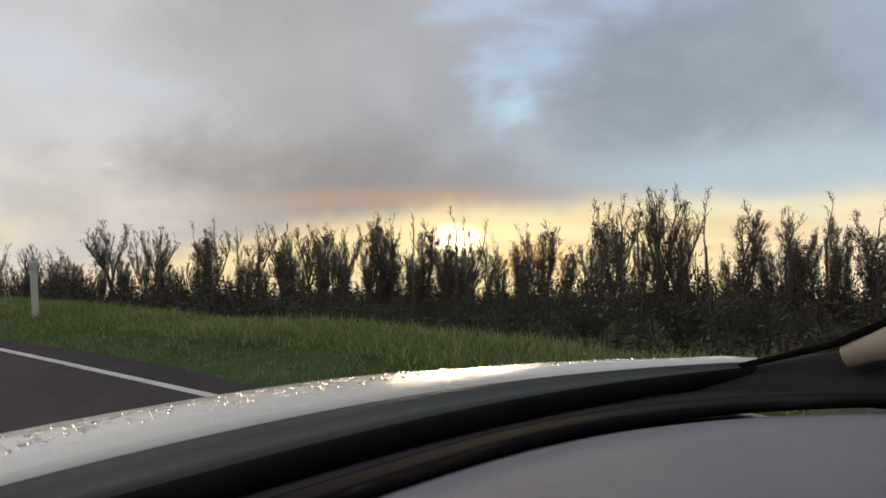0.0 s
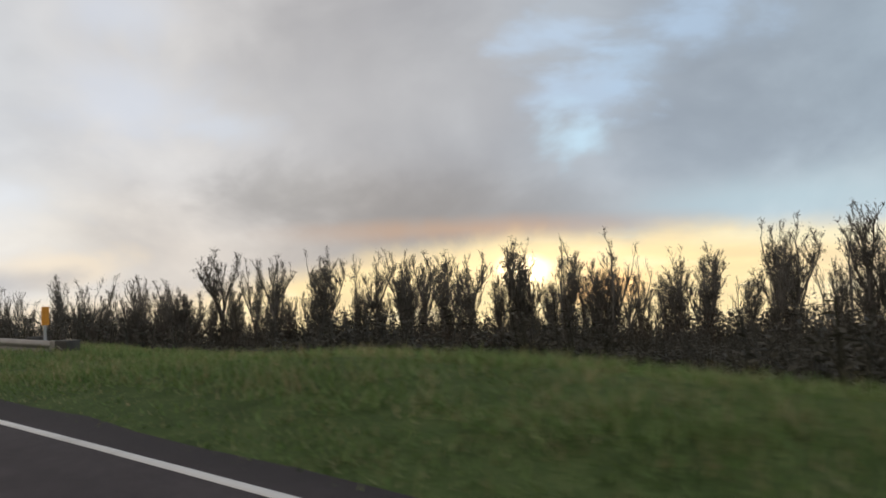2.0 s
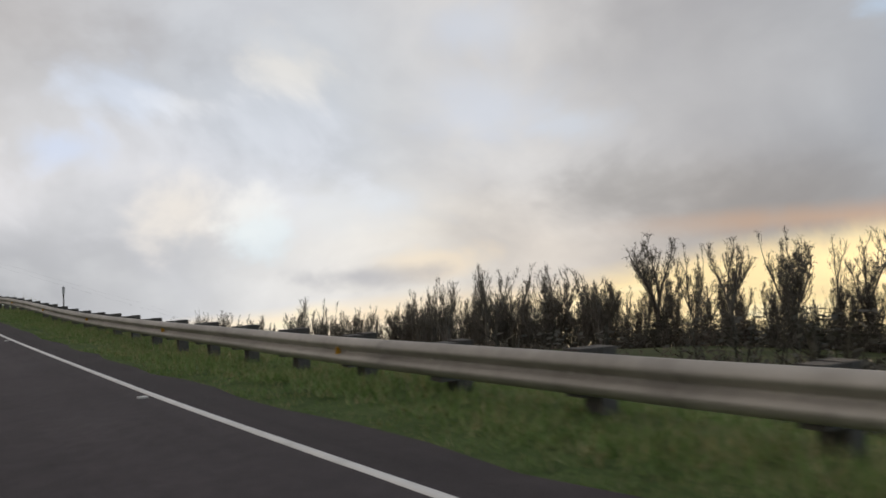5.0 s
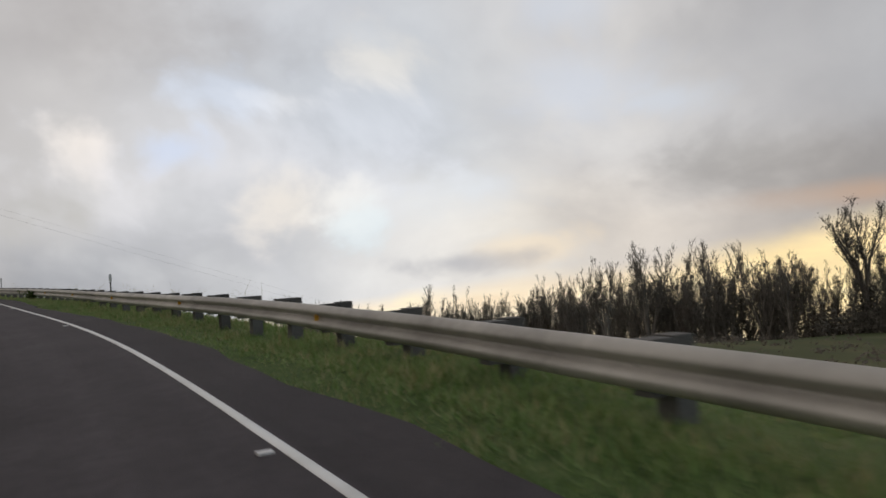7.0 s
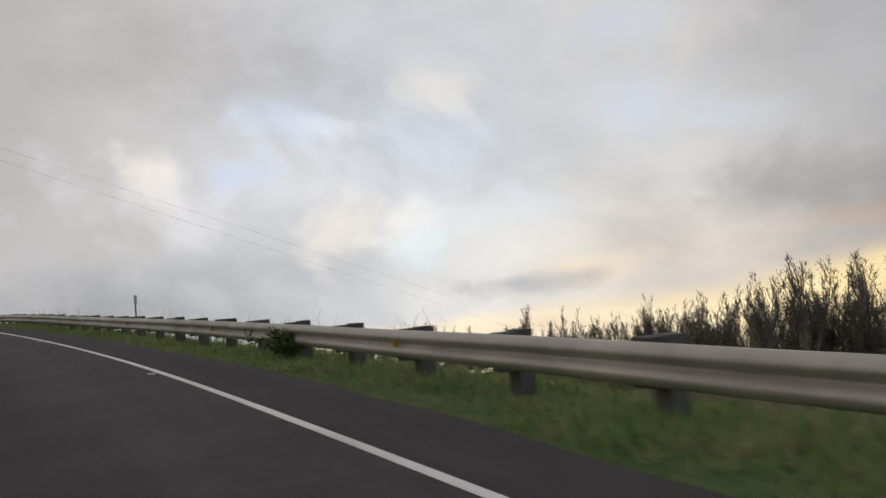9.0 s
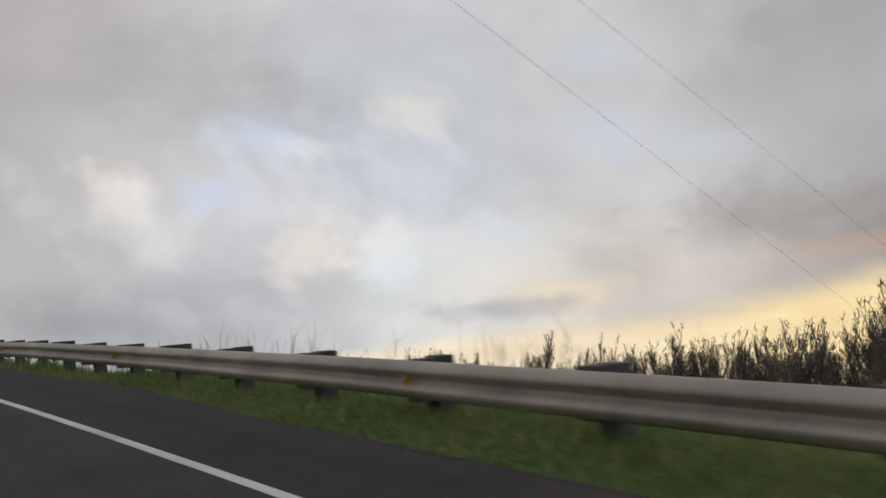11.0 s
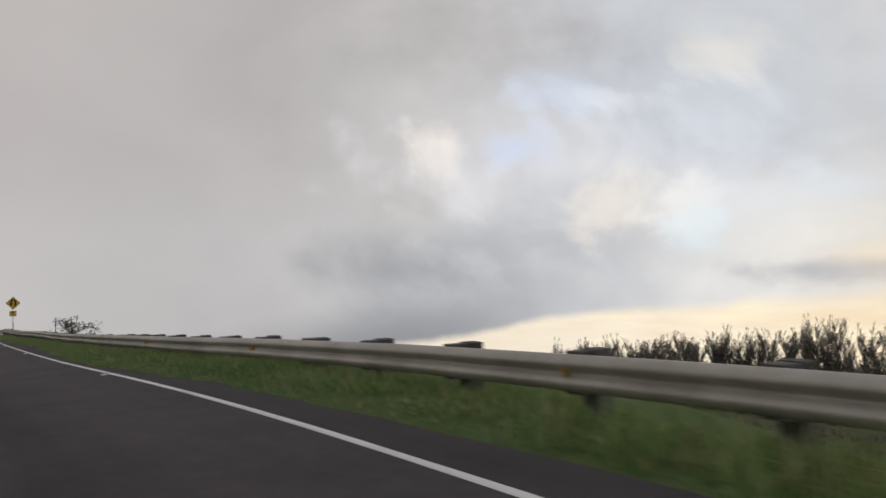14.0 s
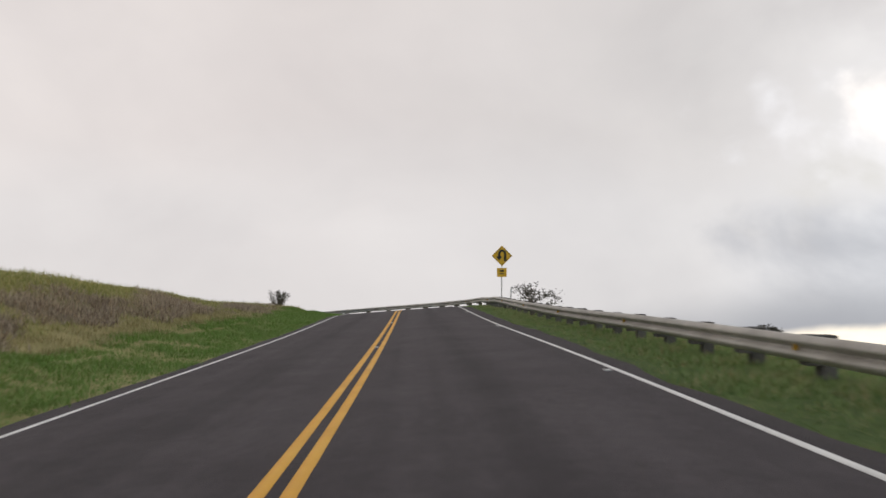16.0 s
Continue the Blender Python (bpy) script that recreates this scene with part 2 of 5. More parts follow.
def worn_lanes(m):
    """Lengthwise wear: paler wheel tracks, darker oil strips in mid-lane, faint long streaks."""
    t = m.node_tree
    n = Nodes(t)
    b = t.nodes["Principled BSDF"]
    col = b.inputs["Base Color"].links[0].from_socket
    uv = n.put("ShaderNodeUVMap")
    uv.uv_map = "strip"
    p = n.put("ShaderNodeSeparateXYZ", i0=uv.outputs[0])
    long_ = n.noise(n.vmath("MULTIPLY", uv.outputs[0], (2.6, 0.045, 1.0)).outputs[0], 1.0, 4.0, 0.6)
    sway = n.math("MULTIPLY", n.math("SUBTRACT", n.noise(n.vmath("MULTIPLY", uv.outputs[0], (0.2, 0.05, 1.0)).outputs[0], 1.0, 2.0), 0.5), 0.5)
    across = n.math("ADD", p.outputs[0], sway)
    k = n.math("MULTIPLY", n.math("SUBTRACT", long_, 0.5), 0.55)
    for mid, wide, amount in ((-1.66, 0.42, -0.20), (-4.98, 0.42, -0.16), (-0.85, 0.38, 0.10), (-2.5, 0.38, 0.12), (-4.1, 0.38, 0.10), (-5.8, 0.38, 0.08)):
        d = n.math("ABSOLUTE", n.math("SUBTRACT", across, mid))
        k = n.math("ADD", k, n.smooth(d, wide, 0.0, 0.0, amount))
    # the shoulder beyond the edge line is newer, darker asphalt
    k = n.math("ADD", k, n.smooth(p.outputs[0], 0.02, 0.09, 0.0, -0.24))
    grey = n.put("ShaderNodeCombineXYZ", i0=n.math("ADD", k, 1.0), i1=n.math("ADD", k, 1.0), i2=n.math("ADD", k, 1.0))
    t.links.new(n.vmath("MULTIPLY", col, grey.outputs[0]).outputs[0], b.inputs["Base Color"])


worn_lanes(M_ASPHALT)
M_WHITE = material("white_line_paint", [(0.52, 0.51, 0.48), (0.72, 0.71, 0.68), (0.80, 0.79, 0.76)], 1.4, 0.7, bump=0.25, bump_scale=80)
M_YELLOW = material("yellow_line_paint", [(0.55, 0.27, 0.03), (0.72, 0.37, 0.04), (0.78, 0.44, 0.07)], 1.4, 0.7, bump=0.25, bump_scale=80)
M_SOIL = material("verge_soil", [(0.038, 0.050, 0.022), (0.078, 0.118, 0.040), (0.145, 0.172, 0.070)], 2.6, 0.95, bump=1.0, bump_scale=30, spec=0.1, fine_mix=0.55)
M_FIELD = material("pasture", [(0.036, 0.046, 0.018), (0.058, 0.070, 0.028), (0.105, 0.100, 0.046)], 0.06, 0.95, bump=0.6, bump_scale=3, spec=0.1)
M_HILL = material("dry_hill_grass", [(0.13, 0.145, 0.045), (0.24, 0.225, 0.095), (0.36, 0.31, 0.16)], 0.18, 0.95, bump=0.9, bump_scale=9, spec=0.1)
M_STEEL = material("galvanised_steel", [(0.25, 0.235, 0.21), (0.37, 0.35, 0.315), (0.49, 0.465, 0.42)], 1.1, 0.58, metal=0.3, bump=0.12, bump_scale=30, per_piece=0.16)
M_POST = material("weathered_post_timber", [(0.055, 0.052, 0.048), (0.09, 0.085, 0.078), (0.13, 0.125, 0.115)], 3.0, 0.85, bump=0.5, bump_scale=40, per_piece=0.25)
M_REFLECT = material("amber_reflector", [(0.42, 0.22, 0.02), (0.58, 0.31, 0.03), (0.66, 0.38, 0.05)], 8, 0.35)
M_ORANGE = material("orange_marker", [(0.62, 0.22, 0.01), (0.80, 0.31, 0.02), (0.86, 0.36, 0.03)], 6, 0.4)
M_DELIN = material("delineator_grey", [(0.34, 0.34, 0.335), (0.46, 0.46, 0.455), (0.56, 0.56, 0.55)], 5, 0.6)
M_PALE = material("pale_marker_post", [(0.40, 0.38, 0.34), (0.55, 0.53, 0.48), (0.64, 0.62, 0.58)], 5, 0.6)
M_SIGN = material("yellow_sign_sheet", [(0.62, 0.34, 0.015), (0.78, 0.44, 0.02), (0.84, 0.50, 0.04)], 4, 0.4)
M_BLACK = material("black_sign_ink", [(0.010, 0.010, 0.010), (0.016, 0.015, 0.014), (0.025, 0.024, 0.022)], 6, 0.6)
M_BARK = material("bark", [(0.095, 0.085, 0.074), (0.16, 0.145, 0.125), (0.24, 0.22, 0.195)], 0.9, 0.9, bump=0.6, bump_scale=12, spec=0.15)
M_MARK = material("pavement_marker_ceramic", [(0.45, 0.44, 0.42), (0.6, 0.58, 0.55), (0.7, 0.68, 0.65)], 9, 0.4)


def leaf_material(name, tones, glow=0.25, rough=0.7):
    m = bpy.data.materials.new(name)
    m.use_nodes = True
    t = m.node_tree
    b = t.nodes["Principled BSDF"]
    n = Nodes(t)
    rnd = n.put("ShaderNodeNewGeometry").outputs["Random Per Island"]
    co = n.put("ShaderNodeTexCoord").outputs["Object"]
    v = n.math("ADD", n.math("MULTIPLY", rnd, 0.6), n.math("MULTIPLY", n.noise(co, 0.7, 3.0), 0.5))
    k = len(tones) - 1
    col = n.ramp(v, *[(0.2 + 0.65 * i / k, c) for i, c in enumerate(tones)])
    t.links.new(col, b.inputs["Base Color"])
    b.inputs["Roughness"].default_value = rough
    b.inputs["Specular IOR Level"].default_value = 0.2
    tr = n.put("ShaderNodeBsdfTranslucent", Color=col)
    mx = n.put("ShaderNodeMixShader", Fac=glow, i1=b.outputs[0], i2=tr.outputs[0])
    t.links.new(mx.outputs[0], t.nodes["Material Output"].inputs[0])
    return m


M_GRASS = leaf_material("roadside_grass", [(0.092, 0.158, 0.050), (0.148, 0.236, 0.070), (0.21, 0.295, 0.102), (0.31, 0.29, 0.15)])
M_GRASS_LEFT = leaf_material("fresh_verge_grass", [(0.11, 0.20, 0.040), (0.145, 0.255, 0.054), (0.18, 0.295, 0.075), (0.25, 0.30, 0.11)])
M_DRY = leaf_material("dry_scrub", [(0.15, 0.115, 0.088), (0.25, 0.20, 0.15), (0.38, 0.32, 0.24), (0.44, 0.38, 0.28)])
M_OLIVE = leaf_material("olive_hill_grass", [(0.17, 0.205, 0.058), (0.255, 0.275, 0.092), (0.34, 0.335, 0.135), (0.44, 0.40, 0.20)])
M_TAN = leaf_material("tan_grass", [(0.22, 0.20, 0.085), (0.33, 0.295, 0.145), (0.44, 0.39, 0.22)])
M_LEAF = leaf_material("dusky_leaves", [(0.076, 0.070, 0.058), (0.112, 0.104, 0.086), (0.150, 0.140, 0.116)], 0.16)
M_LEAF_BROWN = leaf_material("browned_leaves", [(0.078, 0.064, 0.050), (0.115, 0.096, 0.074), (0.15, 0.128, 0.100)], 0.16)
M_BRUSH = leaf_material("dark_brushwood", [(0.042, 0.040, 0.031), (0.068, 0.064, 0.050), (0.100, 0.093, 0.074)], 0.12)
M_WEED = leaf_material("grey_green_leaves", [(0.075, 0.095, 0.050), (0.11, 0.135, 0.070), (0.16, 0.18, 0.10)], 0.35)
M_SHRUB = leaf_material("shrub_leaves", [(0.025, 0.045, 0.012), (0.05, 0.08, 0.02), (0.09, 0.11, 0.035)], 0.2)

# ------------------------------------------------------------- helpers for shapes


def mesh_object(name, verts, faces, mat, parent=None, smooth=False):
    me = bpy.data.meshes.new(name)
    me.from_pydata([tuple(v) for v in verts], [], faces)
    mats = mat if isinstance(mat, (list, tuple)) else [mat]
    for m in mats:
        me.materials.append(m)
    if smooth:
        me.shade_smooth()
    me.update()
    ob = new(name, me)
    ob.parent = parent
    return ob


def part(name, bm, mat, parent, label="", smooth=False):
    me = bpy.data.meshes.new(name)
    bm.to_mesh(me)
    bm.free()
    me.materials.append(mat)
    if smooth:
        me.shade_smooth()
    ob = new(name, me)
    ob.parent = parent
    if label:
        tagged(ob, label)
    return ob


def thing(name, m, label, category, group=""):
    ob = new(name)
    ob.empty_display_size = 0.2
    ob.matrix_world = m
    return tagged(ob, label, category, group)


def bm_box(sx, sy, sz, at=(0, 0, 0), bevel=0.0, bm=None):
    bm = bm or bmesh.new()
    r = bmesh.ops.create_cube(bm, size=1.0, matrix=Matrix.Translation(at) @ Matrix.Diagonal((sx, sy, sz, 1)))
    if bevel:
        es = list({e for v in r["verts"] for e in v.link_edges})
        bmesh.ops.bevel(bm, geom=es, offset=bevel, segments=2, affect="EDGES", profile=0.7)
    return bm


def bm_prism(outline, depth, bevel=0.0):
    """A flat shape in x, z with thickness in y."""
    bm = bmesh.new()
    f = bm.faces.new([bm.verts.new((x, 0, z)) for x, z in outline])
    g = bmesh.ops.extrude_face_region(bm, geom=[f])
    bmesh.ops.translate(bm, verts=[v for v in g["geom"] if isinstance(v, bmesh.types.BMVert)], vec=(0, depth, 0))
    bmesh.ops.recalc_face_normals(bm, faces=bm.faces)
    if bevel:
        bmesh.ops.bevel(bm, geom=list(bm.edges), offset=bevel, segments=1, affect="EDGES")
    return bm


# ------------------------------------------------------------- the road's course
# the white edge line beside the guardrail, every 15.1 m
COURSE = [(2.50, 0.00, -0.92), (2.24, 15.10, -1.18), (0.93, 30.14, -1.50), (-1.65, 45.02, -1.69), (-5.72, 59.55, -1.84),
          (-11.01, 73.69, -2.07), (-16.60, 87.78, -2.05), (-22.51, 101.69, -1.63), (-29.37, 115.15, -1.32), (-36.59, 128.40, -1.01),
          (-44.76, 141.09, -0.66), (-53.75, 153.22, -0.24), (-63.15, 165.03, 0.03), (-73.58, 175.93, 0.23), (-85.25, 185.51, 0.06),
          (-97.27, 194.66, -0.62), (-109.01, 204.12, -1.41), (-120.74, 213.65, -2.17), (-132.55, 223.05, -2.96), (-144.38, 232.45, -3.62)]


def course():
    """Points every half metre: from 40 m before the start to the far leg of the hairpin."""
    p = np.array(COURSE)
    first = [p[0] - (p[1] - p[0]) * k for k in (3, 2, 1)]
    p = np.vstack([first, p])
    # the hairpin: a left turn of 14 m radius
    d = p[-1, :2] - p[-2, :2]
    d = d / np.linalg.norm(d)
    pts = [p[-1] + np.array([*(d * 3.0 * k), -0.20 * k]) for k in (1, 2, 3)]
    h = math.atan2(d[1], d[0])
    x, y, z = pts[-1]
    for k in range(26):
        h += 3.0 / 15.0 if k < 13 else 0.0
        x, y, z = x + 3.0 * math.cos(h), y + 3.0 * math.sin(h), z - (0.37 if k < 9 else 0.14)
        pts.append(np.array([x, y, z]))
    p = np.vstack([p, pts])
    e = np.vstack([2 * p[0] - p[1], p, 2 * p[-1] - p[-2]])
    out = []
    for i in range(len(p) - 1):
        a, b, c, dd = e[i], e[i + 1], e[i + 2], e[i + 3]
        for u in np.arange(24) / 24:
            out.append(0.5 * (2 * b + (c - a) * u + (2 * a - 5 * b + 4 * c - dd) * u * u + (3 * b - a - 3 * c + dd) * u ** 3))
    q = np.array(out)
    s = np.r_[0, np.cumsum(np.linalg.norm(np.diff(q[:, :2], axis=0), axis=1))]
    s0 = s[np.argmin(np.linalg.norm(q[:, :2] - np.array(COURSE[0][:2]), axis=1))]
    s = s - s0
    st = np.arange(math.ceil(s[0]), s[-1], 0.5)
    q = np.column_stack([np.interp(st, s, q[:, k]) for k in range(3)])
    t = np.gradient(q, axis=0)
    n = np.column_stack([t[:, 1], -t[:, 0]])
    n /= np.linalg.norm(n, axis=1)[:, None]
    return st, q, n


ST, LINE, NRM = course()
BANK = 0.08
LANE = 3.32


def at(s, o, z=0.0):
    """World place: station s, o metres right of the edge line, z above the line."""
    x, y, zz = (np.interp(s, ST, LINE[:, k]) for k in range(3))
    nx, ny = (np.interp(s, ST, NRM[:, k]) for k in range(2))
    return Vector((x + nx * o, y + ny * o, zz + z))


def heading(s):
    """Angle of the road's way from +y, to the left positive, in radians."""
    nx, ny = (np.interp(s, ST, NRM[:, k]) for k in range(2))
    return math.atan2(ny, nx)


def surface(o):
    return BANK * o if o < 0 else -0.02 * o


def ribbon(name, stations, offsets, heights, mat, parent=None):
    """A strip along the road; offsets and heights are lists of functions or numbers."""
    v, f = [], []
    k = len(offsets)
    for s in stations:
        for o, z in zip(offsets, heights):
            oo = o(s) if callable(o) else o
            zz = z(s) if callable(z) else z
            v.append(at(s, oo, zz))
    for i in range(len(stations) - 1):
        for j in range(k - 1):
            a = i * k + j
            f.append((a, a + 1, a + k + 1, a + k))
    ob = mesh_object(name, v, f, mat, parent, True)
    # plan of the strip: metres across, metres along
    lay_ = ob.data.uv_layers.new(name="strip")
    uv = [((o(s) if callable(o) else o), s) for s in stations for o in offsets]
    for lp in ob.data.loops:
        lay_.data[lp.index].uv = uv[lp.vertex_index]
    return ob


def edge_right(s):
    base = np.interp(s, [-40, 0, 5, 24, 34, 40, 58, 72, 79, 107, 113, 123, 132, 150, 162, 167, 182, 195, 205, 216, 223, 231, 242, 250, 254, 262, 340],
                     [0.45, 0.5, 0.48, 0.3, 0.5, 0.88, 0.77, 0.63, 0.57, 0.82, 0.8, 0.58, 0.97, 1.1, 1.2, 1.45, 1.4, 1.0, 0.68, 0.62, 0.28, 0.41, 0.76, 0.5, 0.25, 0.6, 0.8])
    return float(base + 0.15 * noise.noise((s * 0.55, 3.1, 0)) + 0.09 * noise.noise((s * 2.1, 7.7, 0)))


def edge_left(s):
    return -2 * LANE - 0.38 + 0.08 * noise.noise((s * 0.5, 11.3, 0)) + 0.05 * noise.noise((s * 2.0, 4.4, 0))

# ------------------------------------------------------------- ground and road
R_OFF = [0.3, 1.2, 2.8, 4, 6, 12, 30, 100, 200, 300, 600, 2600]
R_KEYS = [
    (6, [-0.03, 0.08, 0.06, -0.25, -1.1, -3.0, -7.0, -13.5, -20, -31, -90, -450]),
    (22, [-0.03, 0.10, 0.12, -0.35, -1.6, -3.8, -8.0, -13.5, -20, -31, -90, -450]),
    (32, [-0.03, 0.12, 0.26, 0.12, -0.7, -2.6, -6.5, -13, -20, -31, -90, -450]),
    (37, [-0.03, 0.08, 0.08, 0.02, -0.32, -2.2, -6.0, -13, -20, -31, -90, -450]),
    (40, [-0.03, 0.04, -0.04, -0.06, -0.26, -2.1, -6.0, -13, -20, -31, -90, -450]),
    (44, [-0.03, 0.02, -0.05, -0.14, -0.32, -2.1, -6.0, -13, -20, -31, -90, -450]),
    (66, [-0.03, -0.05, -0.14, -0.35, -0.9, -2.4, -6.5, -13.5, -21, -32, -90, -450]),
    (146, [-0.03, -0.05, -0.16, -0.45, -1.1, -2.9, -7.0, -14, -22, -33, -90, -450]),
    (168, [-0.03, -0.03, -0.08, -0.28, -0.95, -2.9, -7.5, -16, -26, -40, -95, -460]),
    (174, [-0.05, -0.03, -0.34, -0.95, -2.1, -4.6, -9.5, -22, -40, -60, -115, -500]),
    (211, [-0.05, -0.03, -0.34, -0.95, -2.1, -4.6, -9.5, -22, -40, -60, -115, -500]),
    (215, [-0.03, 0.0, -0.05, -0.19, -0.48, -2.2, -7.5, -19, -36, -55, -110, -500]),
    (310, [-0.03, 0.0, -0.05, -0.19, -0.48, -2.2, -7.5, -19, -36, -55, -110, -500]),
]
L_OFF = [6.9, 8.0, 9.6, 12.0, 14.5, 18, 40, 150, 600, 2600]


def right_profile(s, o):
    rows = [np.interp(o, R_OFF, z) for _, z in R_KEYS]
    return float(np.interp(s, [k for k, _ in R_KEYS], rows))


def left_profile(s, r):
    k = float(np.interp(s, [180, 265, 280, 293], [1.0, 1.0, 0.72, 0.08]))
    z = [-0.60, -0.52, -0.22, 0.60 * k - 0.3 * (1 - k), 1.55 * k - 0.3 * (1 - k), 1.75 * k - 0.3 * (1 - k), 1.5 * k - 0.8, -5, -40, -450]
    return float(np.interp(r, L_OFF, z))


def lump(x, y, size, amount):
    return amount * noise.noise((x / size, y / size, 0.3))


def lookup(x, y):
    """Station, signed offset and reach of a place on the plan."""
    d = np.hypot(LINE[:, 0] - x, LINE[:, 1] - y)
    i = int(d.argmin())
    o = (x - LINE[i, 0]) * NRM[i, 0] + (y - LINE[i, 1]) * NRM[i, 1]
    return float(ST[i]), float(o), float(d[i]), float(LINE[i, 2])


def ground_z(x, y):
    s, o, r, z0 = lookup(x, y)
    if o >= -abs(r) * 0.5 or s < -35:
        z = right_profile(s, r)
    else:
        z = left_profile(s, r)
    z = z0 + z + lump(x, y, 35, 0.012 * min(r, 60))
    # a wooded shoulder beyond the falling slope
    far = math.exp(-((y - 512 + 0.05 * x) / 46) ** 2) * float(np.interp(x, [-330, -270, 60, 120], [0, 1, 1, 0]))
    return z + far * max(0.0, float(np.interp(x, [-270, -140, -34, 60], [-56, -50, -40, -42])) - z)


def far_ground():
    xs = np.r_[-2600, -1500, -900, -600, -420, -320, np.arange(-260, 260, 6.5), 280, 340, 430, 600, 900, 1500, 2600]
    ys = np.r_[-2600, -1500, -900, -500, -300, -180, np.arange(-120, 480, 6.5), 500, 560, 660, 820, 1100, 1700, 2700]
    v = []
    for y in ys:
        for x in xs:
            s, o, r, z0 = lookup(x, y)
            z = ground_z(x, y)
            low = -7.0 if o < 0 else 0.0
            dip = np.interp(abs(o - low / 2) if r < 40 else r, [0, 12, 17], [1.6, 1.6, 0.0]) if r < 30 else 0.0
            if o < 0 and r < 24:
                dip = max(dip, float(np.interp(r, [0, 17, 24], [2.2, 2.2, 0.0])))
            v.append((x, y, z - dip))
    k = len(xs)
    f = [(j * k + i, j * k + i + 1, (j + 1) * k + i + 1, (j + 1) * k + i) for j in range(len(ys) - 1) for i in range(k - 1)]
    g = mesh_object("ground", v, f, M_FIELD, None, True)
    return tagged(g, "green pasture falling away from the mountain road", "ground", kind="structure")


far_ground()

ALL = np.arange(-38, 340, 1.0)
road = ribbon("road", ALL, [edge_left, -2 * LANE, -1.5 * LANE, -LANE, -LANE / 2, 0, edge_right],
              [lambda s: surface(-7.0), surface(-2 * LANE), surface(-1.5 * LANE), surface(-LANE), surface(-LANE / 2), 0.0, lambda s: surface(0.8)], M_ASPHALT)
tagged(road, "dark grey asphalt two-lane mountain road with worn wheel tracks", "road", kind="structure")
# broken outer lips of the asphalt
for nm, side, sgn in (("road_edge", edge_right, 1), ("road_edge", edge_left, -1)):
    lip = ribbon(nm, ALL[::1], [side, lambda s, side=side, sgn=sgn: side(s) + sgn * 0.06], [lambda s, sgn=sgn: surface(0.8) if sgn > 0 else surface(-7.0), lambda s, sgn=sgn: (surface(0.8) if sgn > 0 else surface(-7.0)) - 0.14], M_ASPHALT)
    tagged(lip, "crumbled dark asphalt lip beside the grass verge", "road edge", kind="structure")


def marking(name, o, width, mat, label):
    half = width / 2
    z = surface(o)

    def wob(s, k):
        return 0.006 * noise.noise((s * 3.0, o + k, 2.0))

    ob = ribbon(name, np.arange(-36, 336, 0.5), [lambda s: o - half + wob(s, 0), lambda s: o - half + 0.004 + wob(s, 0), lambda s: o + half - 0.004 + wob(s, 5), lambda s: o + half + wob(s, 5)],
                [surface(o - half) + 0.0, surface(o - half) + 0.006, surface(o + half) + 0.006, surface(o + half)], mat)
    return tagged(ob, label, "road marking", kind="structure")


marking("edge_line", 0.0, 0.070, M_WHITE, "white painted edge line beside the guardrail")
marking("edge_line", -2 * LANE, 0.078, M_WHITE, "white painted edge line beside the hillside verge")
marking("centre_line", -LANE - 0.10, 0.105, M_YELLOW, "yellow painted line of a double centre line")
marking("centre_line", -LANE + 0.10, 0.105, M_YELLOW, "yellow painted line of a double centre line")

VR = np.arange(-38, 318, 1.0)
v_off = [lambda s: edge_right(s) - 0.08, lambda s: edge_right(s) + 0.25, 1.9, 2.6, 3.4, 4.6, 6.5, 9.5, 14.0, 20.0]


def vr_z(o):
    def z(s):
        oo = o(s) if callable(o) else o
        p = at(s, oo)
        return right_profile(s, oo) + (lump(p.x, p.y, 1.7, 0.05) + lump(p.x, p.y, 6, 0.12) if oo > 1.2 else -0.03)
    return z


verge = ribbon("verge", VR, v_off, [vr_z(o) for o in v_off], M_SOIL)
tagged(verge, "grassy earth shoulder dropping away behind the guardrail", "verge", kind="structure")
vl_off = [lambda s: edge_left(s) + 0.08, lambda s: edge_left(s) - 0.3, -8.0, -8.8, -9.6, -10.6, -11.8, -13.0, -14.5, -16.5, -20.0, -26.0]


def vl_z(o):
    def z(s):
        oo = o(s) if callable(o) else o
        p = at(s, oo)
        return left_profile(s, -oo) + (lump(p.x, p.y, 2.2, 0.16) + lump(p.x, p.y, 7, 0.3) if oo < -9 else lump(p.x, p.y, 1.5, 0.04))
    return z


bank = ribbon("hillside", np.arange(-38, 299, 1.0), vl_off, [vl_z(o) for o in vl_off], M_HILL)
tagged(bank, "low hillside of dry olive grass above the road cutting", "hillside", kind="structure")

# ------------------------------------------------------------- guardrail
POST_GAP = 1.81
RAIL_O = 2.08
# stations at which the rail has settled a little
SET_S = [40, 55, 70, 85, 100, 115, 145, 175, 205, 235, 250, 265, 280, 300]


def flare(s):
    """1 at the rail's free end, 0 where it has come in beside the road."""
    return max(0.0, (56.0 - s) / 14.3) ** 2


def rail_o(s):
    return RAIL_O + 1.6 * flare(s) ** 0.85 + float(np.interp(s, SET_S, [-0.009, -0.01, -0.009, -0.004, -0.0, -0.0, 0.008, 0.02, 0.04, 0.019, 0.002, -0.02, -0.037, -0.052]))


def rail_top(s):
    return float(np.interp(s, [200, 228, 249, 262], [0.422, 0.43, 0.45, 0.55])) - 0.26 * flare(s) + float(np.interp(s, SET_S, [-0.015, -0.019, -0.017, 0.008, 0.013, -0.009, 0.007, 0.008, 0.005, -0.017, -0.018, -0.049, -0.014, 0.064]))


